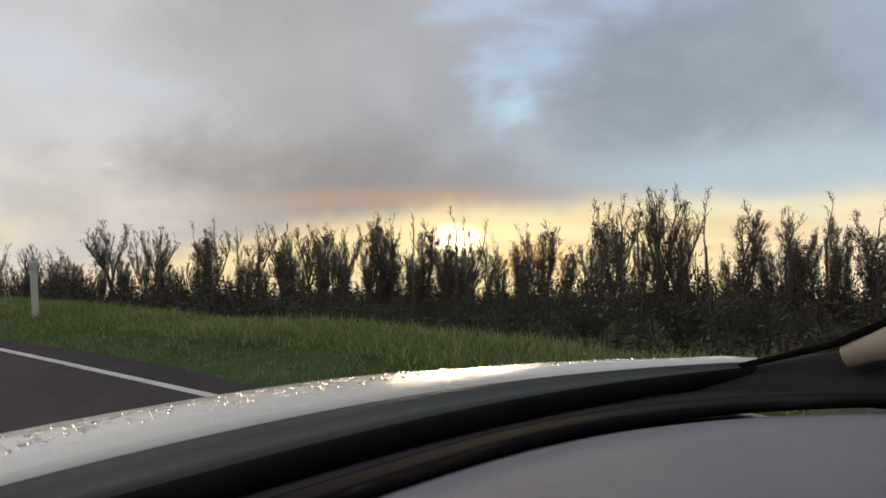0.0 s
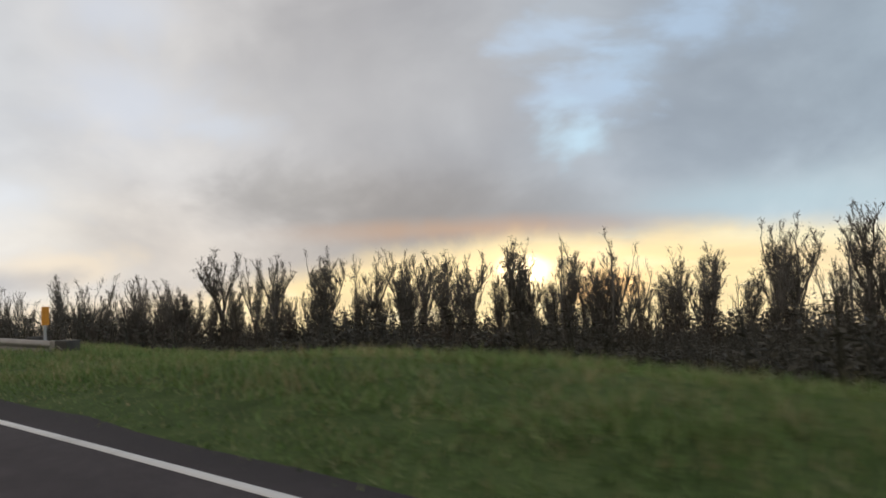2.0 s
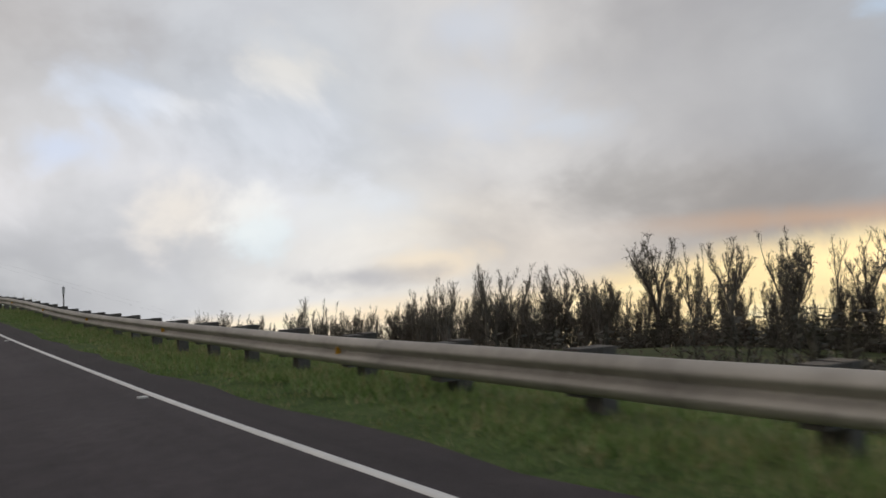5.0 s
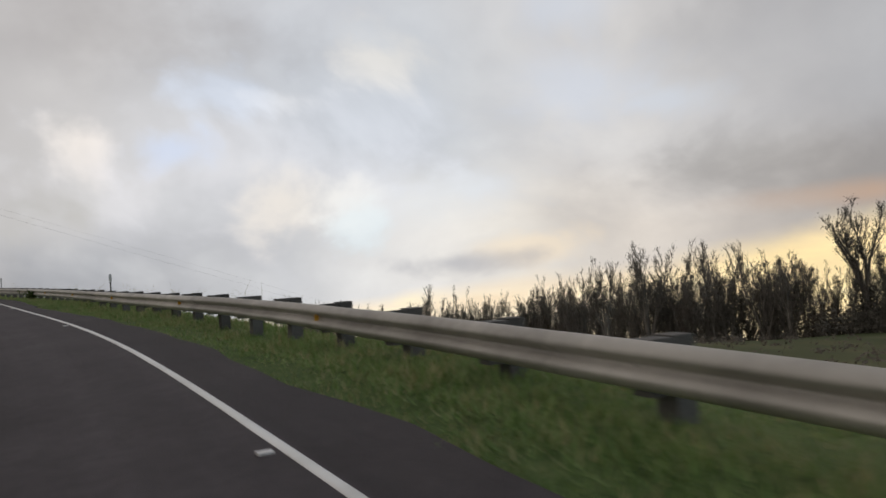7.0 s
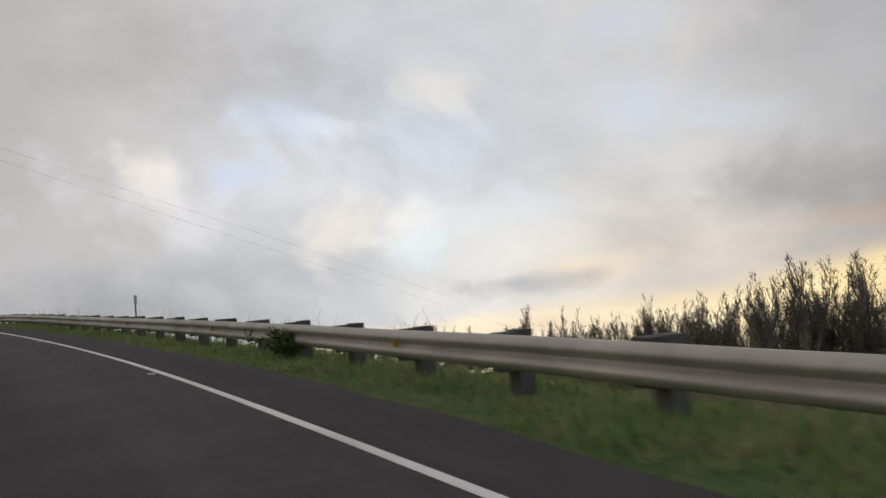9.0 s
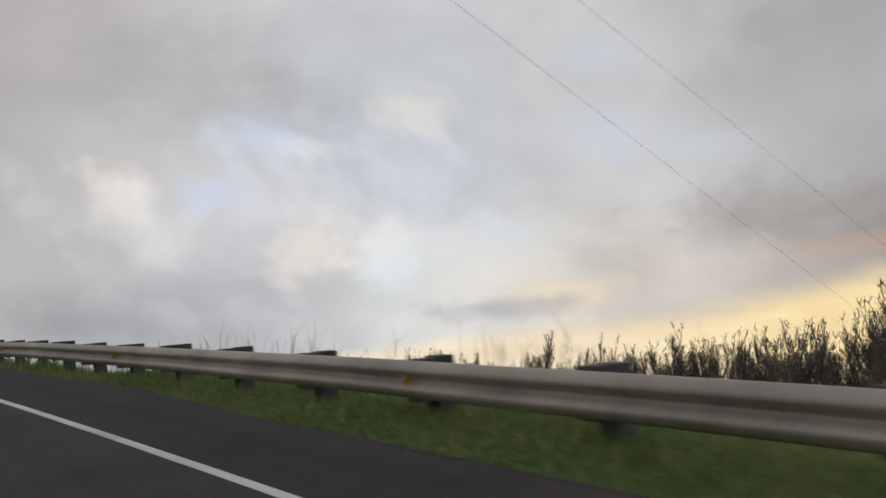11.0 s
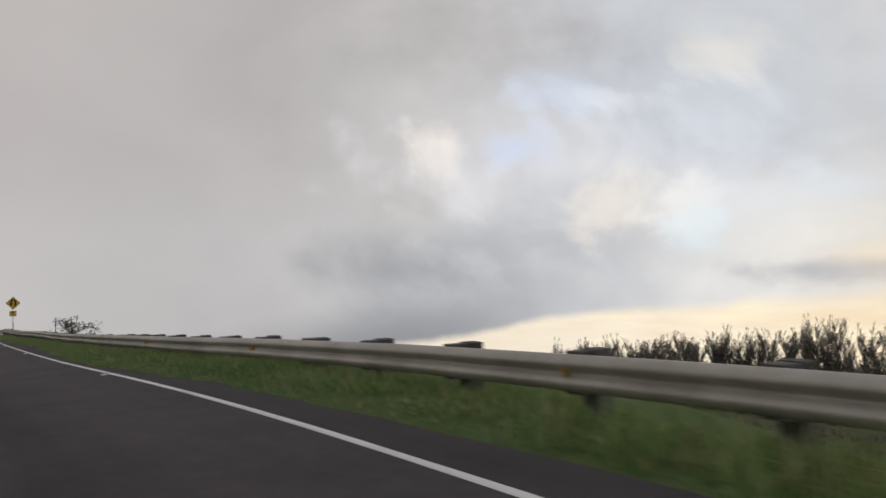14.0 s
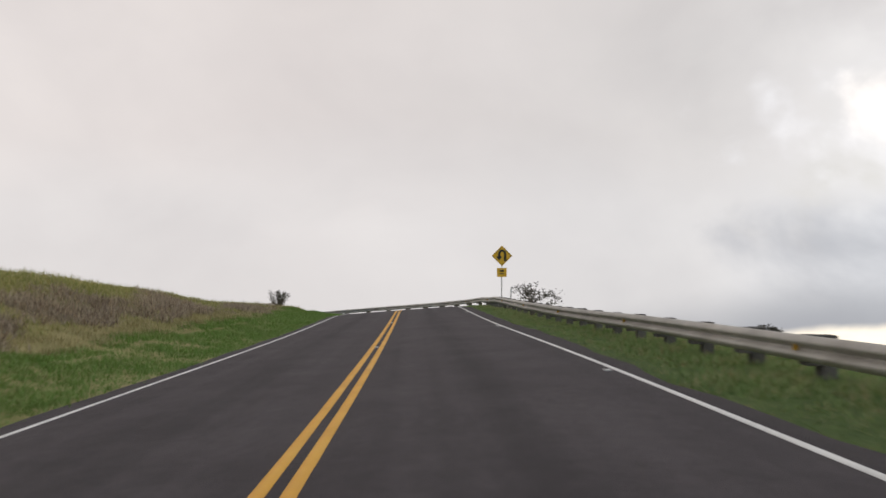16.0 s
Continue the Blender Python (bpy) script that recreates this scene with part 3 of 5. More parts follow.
def rail_turn(s):
    return math.degrees(heading(s)) + math.degrees(math.atan((rail_o(s) - rail_o(s + 0.5)) / 0.5))


rail = thing("guardrail", Matrix.Identity(4), "weathered galvanised W-beam guardrail on timber posts along the verge", "guardrail")
# half-section of the beam: depth towards the road, height from the middle
WAVE = [(0.000, 0.156), (-0.022, 0.152), (-0.050, 0.128), (-0.078, 0.098), (-0.083, 0.078), (-0.078, 0.060), (-0.040, 0.030), (-0.012, 0.012), (-0.006, 0.0),
        (-0.012, -0.012), (-0.040, -0.030), (-0.078, -0.060), (-0.083, -0.078), (-0.078, -0.098), (-0.050, -0.128), (-0.022, -0.152), (0.000, -0.156)]
POSTS = [42.18 + POST_GAP * i for i in range(154)]
rng = random.Random(4)


def beam(s0, s1, sag):
    """One length of W-beam from station s0 to s1 with its lapped end."""
    st = np.arange(s0, s1 + 0.01, (s1 - s0) / 6)
    v, f = [], []
    k = len(WAVE)
    mid = -0.156
    for layer in (0.0, 0.006):
        for s in st:
            for dx, dz in WAVE:
                v.append(at(s, rail_o(s) + dx + layer + 0.004 * math.sin(s * 0.9), rail_top(s) + mid + dz + sag * math.sin((s - s0) / (s1 - s0) * math.pi)))
    m = len(st) * k
    for layer in range(2):
        for i in range(len(st) - 1):
            for j in range(k - 1):
                a = layer * m + i * k + j
                q = (a, a + 1, a + k + 1, a + k)
                f.append(q if layer == 0 else q[::-1])
    for i in range(len(st) - 1):
        for j in (0, k - 1):
            a = i * k + j
            f.append((a, a + k, a + k + m, a + m))
    for i in (0, len(st) - 1):
        for j in range(k - 1):
            a = i * k + j
            f.append((a, a + 1, a + 1 + m, a + m))
    mesh_object("rail_panel", v, f, M_STEEL, rail, True)


for i in range(0, len(POSTS) - 2, 2):
    beam(POSTS[i] - 1.06 if i else 41.30, POSTS[i + 2] - 0.9, rng.uniform(-0.006, 0.006))

post_bm = bm_box(0.18, 0.18, 1.18, (0.01, 0, -0.148), 0.008)
post_me = bpy.data.meshes.new("post")
post_bm.to_mesh(post_me)
post_me.materials.append(M_POST)
block_bm = bm_box(0.20, 0.17, 0.36, (0.0, 0, 0.258), 0.008)
block_me = bpy.data.meshes.new("block")
block_bm.to_mesh(block_me)
block_me.materials.append(M_POST)
bolt_bm = bmesh.new()
bmesh.ops.create_cone(bolt_bm, cap_ends=True, segments=8, radius1=0.016, radius2=0.011, depth=0.012, matrix=Matrix.Rotation(-math.pi / 2, 4, "Y"))
bolt_me = bpy.data.meshes.new("bolt")
bolt_bm.to_mesh(bolt_me)
bolt_me.materials.append(M_STEEL)
tab_bm = bm_prism([(-0.034, -0.04), (0.034, -0.04), (0.034, 0.022), (0.014, 0.044), (-0.014, 0.044), (-0.034, 0.022)], 0.008)
tab_me = bpy.data.meshes.new("reflector")
tab_bm.to_mesh(tab_me)
tab_me.materials.append(M_REFLECT)
for i, s in enumerate(POSTS):
    p = at(s, rail_o(s) + 0.30, rail_top(s) - 0.422 - (0.035 if s > 232 else 0.0))
    lean = rng.uniform(-1.2, 1.2)
    m = Matrix.Translation(p) @ pose(0, 0, rng.uniform(-0.012, 0.012), lean, rng.uniform(-1, 1), rail_turn(s))
    post = new("post", post_me)
    post.parent, post.matrix_world = rail, m
    block = new("block", block_me)
    block.parent = post
    block.matrix_parent_inverse = Matrix.Identity(4)
    block.matrix_basis = pose(-0.183, 0, rng.uniform(-0.012, 0.004), rng.uniform(-2.0, 2.0), 0, rng.uniform(-3, 3))
    bolt = new("bolt", bolt_me)
    bolt.parent = rail
    bolt.matrix_world = Matrix.Translation(at(s, rail_o(s) - 0.014, rail_top(s) - 0.156)) @ pose(0, 0, 0, 0, 0, rail_turn(s))
    if i % 4 == 2:
        tab = new("reflector", tab_me)
        tab.parent = rail
        tab.matrix_world = Matrix.Translation(at(s, rail_o(s) - 0.06, rail_top(s) - 0.15)) @ pose(0, 0, 0, 0, 0, rail_turn(s) + 12)
# blunt end block behind a bright plate
END = 41.26
em = pose(0, 0, 0, 0, 0, rail_turn(END))
pl = part("end_plate", bm_box(0.10, 0.20, 0.33, (-0.03, 0, 0), 0.012), M_STEEL, rail, "bright flat steel plate at the beam's end")
pl.matrix_world = Matrix.Translation(at(END, rail_o(END), rail_top(END) - 0.156)) @ em
eb = part("end_block", bm_box(0.30, 0.34, 0.36, (0.02, -0.28, 0), 0.03), M_POST, rail, "dark scuffed block at the guardrail's free end")
eb.matrix_world = pl.matrix_world
for dz, tilt in ((0.05, 24), (-0.03, 18)):
    st_ = part("scuff_strip", bm_box(0.006, 0.16, 0.018, (0, 0, 0), 0.002), M_STEEL, eb, "pale slanted strip")
    st_.matrix_basis = Matrix.Translation((-0.132, -0.27, dz)) @ pose(0, 0, 0, tilt)

# raised markers on the road
mk_bm = bm_box(0.09, 0.07, 0.018, (0, 0, 0.007), 0.007)
first = None
for s in np.arange(-10, 290, 12.1):
    for o, zz in ((-0.12, 0.0), (-LANE, 0)):
        s2 = s + (7.2 if o < -1 else 0.0)
        m = Matrix.Translation(at(s2, o, surface(o) + 0.002)) @ pose(0, 0, 0, 0, 0, math.degrees(heading(s2)))
        if first is None:
            me = bpy.data.meshes.new("road_stud")
            mk_bm.to_mesh(me)
            me.materials.append(M_MARK)
            first = new("road_stud", me)
            first.matrix_world = m
            tagged(first, "small pale raised stud on the asphalt beside a line", "road stud", "road studs")
        else:
            copy_thing(first, m)

# ------------------------------------------------------------- posts and signs


def delineator(s, o, top, label, wide=0.085, tall=0.24, mat=M_DELIN, turn=0.0):
    base_z = right_profile(s, o) - 0.15
    t = thing("delineator_post", Matrix.Translation(at(s, o, 0)) @ pose(0, 0, 0, random.uniform(-1, 1), random.uniform(-1, 1), math.degrees(heading(s)) + turn), label, "marker post", "roadside marker posts")
    bm = bm_box(0.045, 0.02, top - base_z, (0, 0, (top + base_z) / 2), 0.006)
    part("post", bm, M_POST, t)
    bm = bm_prism([(-wide / 2, 0), (-wide / 2 + 0.012, -0.02), (wide / 2 - 0.012, -0.02), (wide / 2, 0), (wide / 2, tall - 0.015), (wide / 2 - 0.015, tall), (-wide / 2 + 0.015, tall), (-wide / 2, tall - 0.015)], 0.012, 0.002)
    bmesh.ops.translate(bm, verts=bm.verts, vec=(0, -0.024, top - tall))
    part("reflector_plate", bm, mat, t, "flat grey reflector plate")
    return t


for s, o, top in ((68.0, 2.6, 1.0), (96.0, 2.6, 1.08), (121.4, 2.6, 0.95), (148.5, 2.6, 1.05), (180.2, 2.6, 1.01), (252.9, 2.6, 1.2), (286.0, 2.6, 1.06)):
    delineator(s, o, top, "slim grey marker post with a reflector plate behind the guardrail")
pale = thing("marker_post", Matrix.Translation(at(12.87, 1.56, 0.28)) @ pose(0, 0, 0, 0, -1.0, 5), "pale flat roadside marker post standing in grass", "marker post")
bm = bm_prism([(-0.052, -0.4), (0.052, -0.4), (0.052, 0.67), (0.03, 0.70), (-0.03, 0.70), (-0.052, 0.67)], 0.028, 0.004)
part("post", bm, M_PALE, pale)
bm = bm_box(0.08, 0.006, 0.12, (0, -0.004, 0.6), 0.002)
part("reflector_plate", bm, M_DELIN, pale, "scuffed grey reflector patch")

om = thing("object_marker", Matrix.Translation(at(41.6, 3.70, -0.19)) @ pose(0, 0, 0, 0, 0, math.degrees(heading(41.6))), "orange object marker panel on a post behind the guardrail end", "marker sign")
part("post", bm_box(0.05, 0.03, 1.40, (0.01, 0.03, 0.23), 0.005), M_DELIN, om)
part("panel", bm_prism([(-0.05, 0.62), (0.07, 0.62), (0.08, 0.63), (0.08, 0.96), (0.07, 0.97), (-0.05, 0.97), (-0.06, 0.96), (-0.06, 0.63)], 0.006), M_ORANGE, om, "orange reflective panel")

# hairpin warning sign
SG = Vector((-147.78, 239.04, -0.88))
_, sg_o, _, sg_z = lookup(SG.x, SG.y)
sign = thing("warning_sign", Matrix.Translation(SG) @ pose(0, 0, 0, 0, 0, 50.0), "yellow diamond hairpin warning sign with speed plaque on pole", "road sign")
hw = 0.64
diamond = [(0, -hw), (0.03, -hw + 0.02), (hw - 0.02, -0.03), (hw, 0), (hw - 0.02, 0.03), (0.03, hw - 0.02), (0, hw), (-0.03, hw - 0.02), (-hw + 0.02, 0.03), (-hw, 0), (-hw + 0.02, -0.03), (-0.03, -hw + 0.02)]
panel = part("diamond_panel", bm_prism(diamond, 0.006), M_SIGN, sign, "yellow reflective diamond panel")
# black border
bd = bmesh.new()
ou = [bd.verts.new((x * 0.94, -0.004, z * 0.94)) for x, z in ((0, -hw), (hw, 0), (0, hw), (-hw, 0))]
inn = [bd.verts.new((x * 0.90, -0.004, z * 0.90)) for x, z in ((0, -hw), (hw, 0), (0, hw), (-hw, 0))]
for i in range(4):
    bd.faces.new((ou[i], ou[(i + 1) % 4], inn[(i + 1) % 4], inn[i]))
part("border", bd, M_BLACK, panel, "thin black border")
# bent arrow: up, over to the left and down
ar = bmesh.new()
AS = 1.22
path_pts = [(0.16, -0.27), (0.16, 0.02)] + [(0.01 + 0.15 * math.cos(a), 0.10 + 0.17 * math.sin(a)) for a in np.linspace(0, math.pi, 12)] + [(-0.14, -0.03)]
lv, rv = [], []
for i, (x, z) in enumerate(path_pts):
    a = Vector(path_pts[max(i - 1, 0)])
    b = Vector(path_pts[min(i + 1, len(path_pts) - 1)])
    d = (b - a).normalized()
    nn = Vector((-d.y, d.x)) * 0.058
    lv.append(ar.verts.new(((x + nn.x) * AS, -0.005, (z + nn.y) * AS)))
    rv.append(ar.verts.new(((x - nn.x) * AS, -0.005, (z - nn.y) * AS)))
for i in range(len(lv) - 1):
    ar.faces.new((lv[i], lv[i + 1], rv[i + 1], rv[i]))
ar.faces.new([ar.verts.new((c[0] * AS, c[1], c[2] * AS)) for c in ((-0.29, -0.005, -0.03), (0.01, -0.005, -0.03), (-0.14, -0.005, -0.25))])
part("arrow", ar, M_BLACK, panel, "black hairpin arrow bending left")
pq = part("speed_plaque", bm_prism([(-0.23, -0.40), (0.23, -0.40), (0.245, -0.385), (0.245, 0.03), (0.23, 0.045), (-0.23, 0.045), (-0.245, 0.03), (-0.245, -0.385)], 0.006), M_SIGN, sign, "yellow advisory speed plaque")
pq.location = (0, 0, -0.82)
pq.scale = (1.25, 1, 1.25)
for z, w, h in ((-0.10, 0.20, 0.09), (-0.24, 0.22, 0.045)):
    part("lettering", bm_box(w, 0.003, h, (0, -0.003, z)), M_BLACK, pq, "dark unreadable lettering bar")
part("pole", bm_box(0.06, 0.04, 4.2, (0, 0.03, -1.55), 0.006), M_STEEL, sign, "grey steel pole")

# ------------------------------------------------------------- grass


def blades(name, places, height, spread, mat, label, category, n_blades=5, width=0.012, lean=0.45, seed=1, bent=True):
    """Blades in tufts, bent or as single points; places: rows of x, y, z, size."""
    g = np.random.default_rng(seed)
    p = np.repeat(np.array(places), n_blades, axis=0)
    n = len(p)
    a = g.uniform(0, 2 * np.pi, n)
    hgt = height * p[:, 3] * g.uniform(0.45, 1.15, n)
    off = g.normal(0, spread, (n, 2))
    base = p[:, :3].copy()
    base[:, :2] += off
    base[:, 2] -= 0.03
    tilt = lean * g.uniform(0.2, 1.2, n)
    d = np.column_stack([np.cos(a), np.sin(a)])
    w = width * g.uniform(0.6, 1.4, n)[:, None]
    side = np.column_stack([-d[:, 1], d[:, 0], np.zeros(n)]) * w
    mid = base.copy()
    mid[:, :2] += d * (hgt * tilt * 0.3)[:, None]
    mid[:, 2] += hgt * 0.6
    tip = base.copy()
    tip[:, :2] += d * (hgt * tilt)[:, None]
    tip[:, 2] += hgt * (1 - 0.35 * tilt)
    k = 5 if bent else 3
    if bent:
        v = np.stack([base - side, base + side, mid + side * 0.8, mid - side * 0.8, tip], 1)
        i = np.arange(n) * 5
        loops = np.column_stack([i, i + 1, i + 2, i + 3, i + 3, i + 2, i + 4]).ravel()
        starts = np.column_stack([np.arange(n) * 7, np.arange(n) * 7 + 4]).ravel()
    else:
        v = np.stack([base - side, base + side, tip], 1)
        loops = np.arange(n * 3)
        starts = np.arange(n) * 3
    v = v.reshape(-1, 3)
    me = bpy.data.meshes.new(name)
    me.vertices.add(len(v))
    me.vertices.foreach_set("co", v.ravel())
    me.loops.add(len(loops))
    me.loops.foreach_set("vertex_index", loops.astype(np.int32))
    me.polygons.add(len(starts))
    me.polygons.foreach_set("loop_start", starts.astype(np.int32))
    me.update(calc_edges=True)
    me.materials.append(mat)
    return tagged(new(name, me), label, category, kind="stuff")


gr = random.Random(9)
near, weeds, tan = [], [], []
for _ in range(60000):
    s = gr.uniform(-4, 312)
    lo = edge_right(s)
    o = lo + 0.02 + (gr.random() ** 1.25) * (float(np.interp(s, [4, 18, 30, 38, 46, 60], [4.0, 3.1, 4.2, 6.6, 6.4, 4.4])) - lo)
    p = at(s, o)
    z = p.z + vr_z(o)(s)
    patch = 0.75 + 0.7 * noise.noise((p.x * 0.5, p.y * 0.5, 2)) + (0.25 if o > 1.5 else 0)
    patch *= float(np.interp(o - lo, [0, 0.35, 0.9], [0.45, 0.8, 1.0]))
    if (100 < s < 172 and o > 2.5 and gr.random() < 0.03) or (172 < s < 212 and o > lo + 0.3 and gr.random() < 0.22 and noise.noise((p.x * 0.3, p.y * 0.3, 6)) > -0.12):
        weeds.append((p.x, p.y, z, gr.uniform(0.35, 0.95) * (0.9 if s > 172 else 1.0)))
    if patch > 0.16:
        (tan if gr.random() < 0.10 else near).append((p.x, p.y, z, min(patch, 1.35)))
blades("verge_grass", near, 0.16, 0.13, M_GRASS, "uneven green roadside grass on the verge", "grass", 13, 0.008, 0.95, 3, False)
blades("dry_grass", tan, 0.22, 0.05, M_TAN, "tan dry grass blades among the green verge", "grass", 9, 0.006, 0.8, 5, False)
blades("tall_weeds", weeds, 0.5, 0.10, M_GRASS, "tall rank weeds under and behind the guardrail", "weeds", 14, 0.008, 0.8, 6)

# seed-headed grass stalks standing above the rail
stalks = []
for _ in range(300):
    s = gr.choice([gr.uniform(108, 150), gr.uniform(152, 178)])
    o = gr.uniform(2.9, 5.0)
    p = at(s, o)
    stalks.append((p.x, p.y, p.z + right_profile(s, o), gr.uniform(0.7, 1.15)))
blades("grass_stalks", stalks, 1.05, 0.16, M_TAN, "thin feathery grass stalks leaning behind the guardrail", "grass", 7, 0.004, 0.9, 8)
left, scrub, straw, tan_fringe = [], [], [], []
for _ in range(12000):
    s = gr.uniform(220, 298)
    o = edge_left(s) - 0.03 - gr.random() * 2.7
    p = at(s, o)
    patch = 0.85 + 0.6 * noise.noise((p.x * 0.6, p.y * 0.6, 5))
    left.append((p.x, p.y, p.z + vl_z(o)(s), max(0.35, patch)))
for _ in range(9000):
    s = gr.uniform(216, 297)
    o = -9.4 - gr.random() * 4.6
    p = at(s, o)
    k = noise.noise((p.x * 0.35, p.y * 0.35, 8))
    row = (p.x, p.y, p.z + vl_z(o)(s), 0.7 + 0.5 * gr.random())
    band = 1 - abs(o + 11.3) / 1.9
    (scrub if band + k * 1.3 > 0.58 else tan_fringe if o > -10.6 else straw).append(row)
for _ in range(9000):
    s = gr.uniform(205, 297)
    o = -13.4 - gr.random() * 9
    p = at(s, o)
    straw.append((p.x, p.y, p.z + vl_z(o)(s), 0.6 + 0.6 * gr.random()))
blades("left_verge_grass", left, 0.17, 0.09, M_GRASS_LEFT, "fresh bright green grass beside the hillside lane", "grass", 16, 0.009, 0.9, 10, False)
blades("scrub", scrub, 0.36, 0.14, M_DRY, "brown tangled scrub on the road cutting", "scrub", 16, 0.014, 1.1, 11, False)
blades("straw_fringe", tan_fringe, 0.24, 0.12, M_TAN, "tan dry grass between the green verge and the scrub", "grass", 14, 0.009, 0.9, 12, False)
blades("hill_grass", straw, 0.26, 0.11, M_OLIVE, "olive and straw-coloured grass over the hillside", "grass", 15, 0.010, 0.9, 13, False)

# ------------------------------------------------------------- trees


class TreeMaker:
    """Tapered limbs and leaf clumps gathered as two meshes."""

    def __init__(self, seed):
        self.r = random.Random(seed)
        self.v, self.f, self.lv, self.lf = [], [], [], []

    def tube(self, pts, radii, sides):
        base = len(self.v)
        for i, (p, rad) in enumerate(zip(pts, radii)):
            d = (pts[min(i + 1, len(pts) - 1)] - pts[max(i - 1, 0)]).normalized()
            u = d.orthogonal().normalized()
            w = d.cross(u)
            for k in range(sides):
                a = 2 * math.pi * k / sides
                self.v.append(p + (u * math.cos(a) + w * math.sin(a)) * rad)
        for i in range(len(pts) - 1):
            for k in range(sides):
                a = base + i * sides + k
                b = base + i * sides + (k + 1) % sides
                self.f.append((a, b, b + sides, a + sides))

    def leaves(self, p, n, reach, size):
        r = self.r
        for _ in range(n):
            c = p + Vector((r.gauss(0, reach), r.gauss(0, reach), r.gauss(0, reach * 0.8)))
            a = Vector((r.gauss(0, 1), r.gauss(0, 1), r.gauss(0, 1))).normalized()
            b = a.orthogonal().normalized()
            s = size * r.uniform(0.5, 1.2)
            k = len(self.lv)
            self.lv += [c - a * s, c + b * s * 0.42, c + a * s, c - b * s * 0.42]
            self.lf.append((k, k + 1, k + 2, k + 3))

    def spike(self, p, q, rad):
        """A thin twig running to a point."""
        d = (q - p).normalized()
        u = d.orthogonal().normalized()
        w = d.cross(u)
        k = len(self.v)
        self.v += [p + u * rad, p - u * rad * 0.5 + w * rad * 0.87, p - u * rad * 0.5 - w * rad * 0.87, q]
        self.f += [(k, k + 1, k + 3), (k + 1, k + 2, k + 3), (k + 2, k, k + 3)]

    def limb(self, p, d, length, rad, depth, spec):
        r = self.r
        n = (5, 3, 2)[depth]
        pts, radii = [p.copy()], [rad]
        for i in range(n):
            d = (d + Vector((r.gauss(0, 0.14), r.gauss(0, 0.14), spec["lift"] * (0.10, 0.22, 0.22)[depth] + r.gauss(0, 0.06)))).normalized()
            p = p + d * length / n
            pts.append(p.copy())
            radii.append(max(rad * (1 - 0.80 * (i + 1) / n), 0.026))
        self.tube(pts, radii, (5, 4, 3)[depth])
        if spec["leaf"] > 0:
            for q in pts[2 if depth == 0 else 1:]:
                dens = spec["leaf"] * float(np.interp(q.z / spec["height"], [0.2, 0.5, 0.8, 1.0], spec["leaf_by_height"]))
                k = int(dens) + (1 if r.random() < dens % 1 else 0)
                if k:
                    self.leaves(q, k, spec["clump"], spec["leaf_size"])
        if depth == 2:
            for i in range(spec["kids"][2]):
                a = pts[r.choice((0, 1, 1, 2))]
                sp = Vector((r.gauss(0, 0.36), r.gauss(0, 0.36), 0))
                self.spike(a, a + (d + sp).normalized() * length * r.uniform(0.35, 0.85), 0.020)
            return
        for i in range(spec["kids"][depth]):
            t = r.uniform(0.22, 1.0)
            j = t * n
            a = pts[n] if int(j) >= n else pts[int(j)].lerp(pts[int(j) + 1], j % 1)
            turn_ = r.uniform(0, 2 * math.pi)
            out_ = Vector((math.cos(turn_), math.sin(turn_), 0))
            tilt = r.uniform(*spec["tilt"])
            nd = (d * (1 - tilt) + out_ * tilt + Vector((0, 0, spec["lift"] * 0.3))).normalized()
            self.limb(a, nd, length * r.uniform(*spec["ratio"]) * (1.15 - 0.45 * t), max(radii[min(int(j), n)] * 0.5, 0.030), depth + 1, spec)

    def build(self, name, bark, leaf, label, category, group="", norm=0.0):
        root = thing(name, Matrix.Identity(4), label, category, group)
        if norm:
            zs = sorted(v.z for v in self.v)
            k = norm / zs[int(len(zs) * 0.97)]
            self.v = [v * k for v in self.v]
            self.lv = [v * k for v in self.lv]
        mesh_object("trunk", self.v, self.f, bark, root, True)
        if self.lv:
            c = mesh_object("crown", self.lv, self.lf, leaf, root)
            tagged(c, "sparse dusky foliage")
        return root


BASE = dict(height=16.0, lift=0.75, kids=[13, 6, 7], tilt=(0.34, 0.68), ratio=(0.22, 0.40), leaf=1.5, leaf_by_height=[3.6, 3.4, 1.7, 0.5], clump=0.28, leaf_size=0.13)


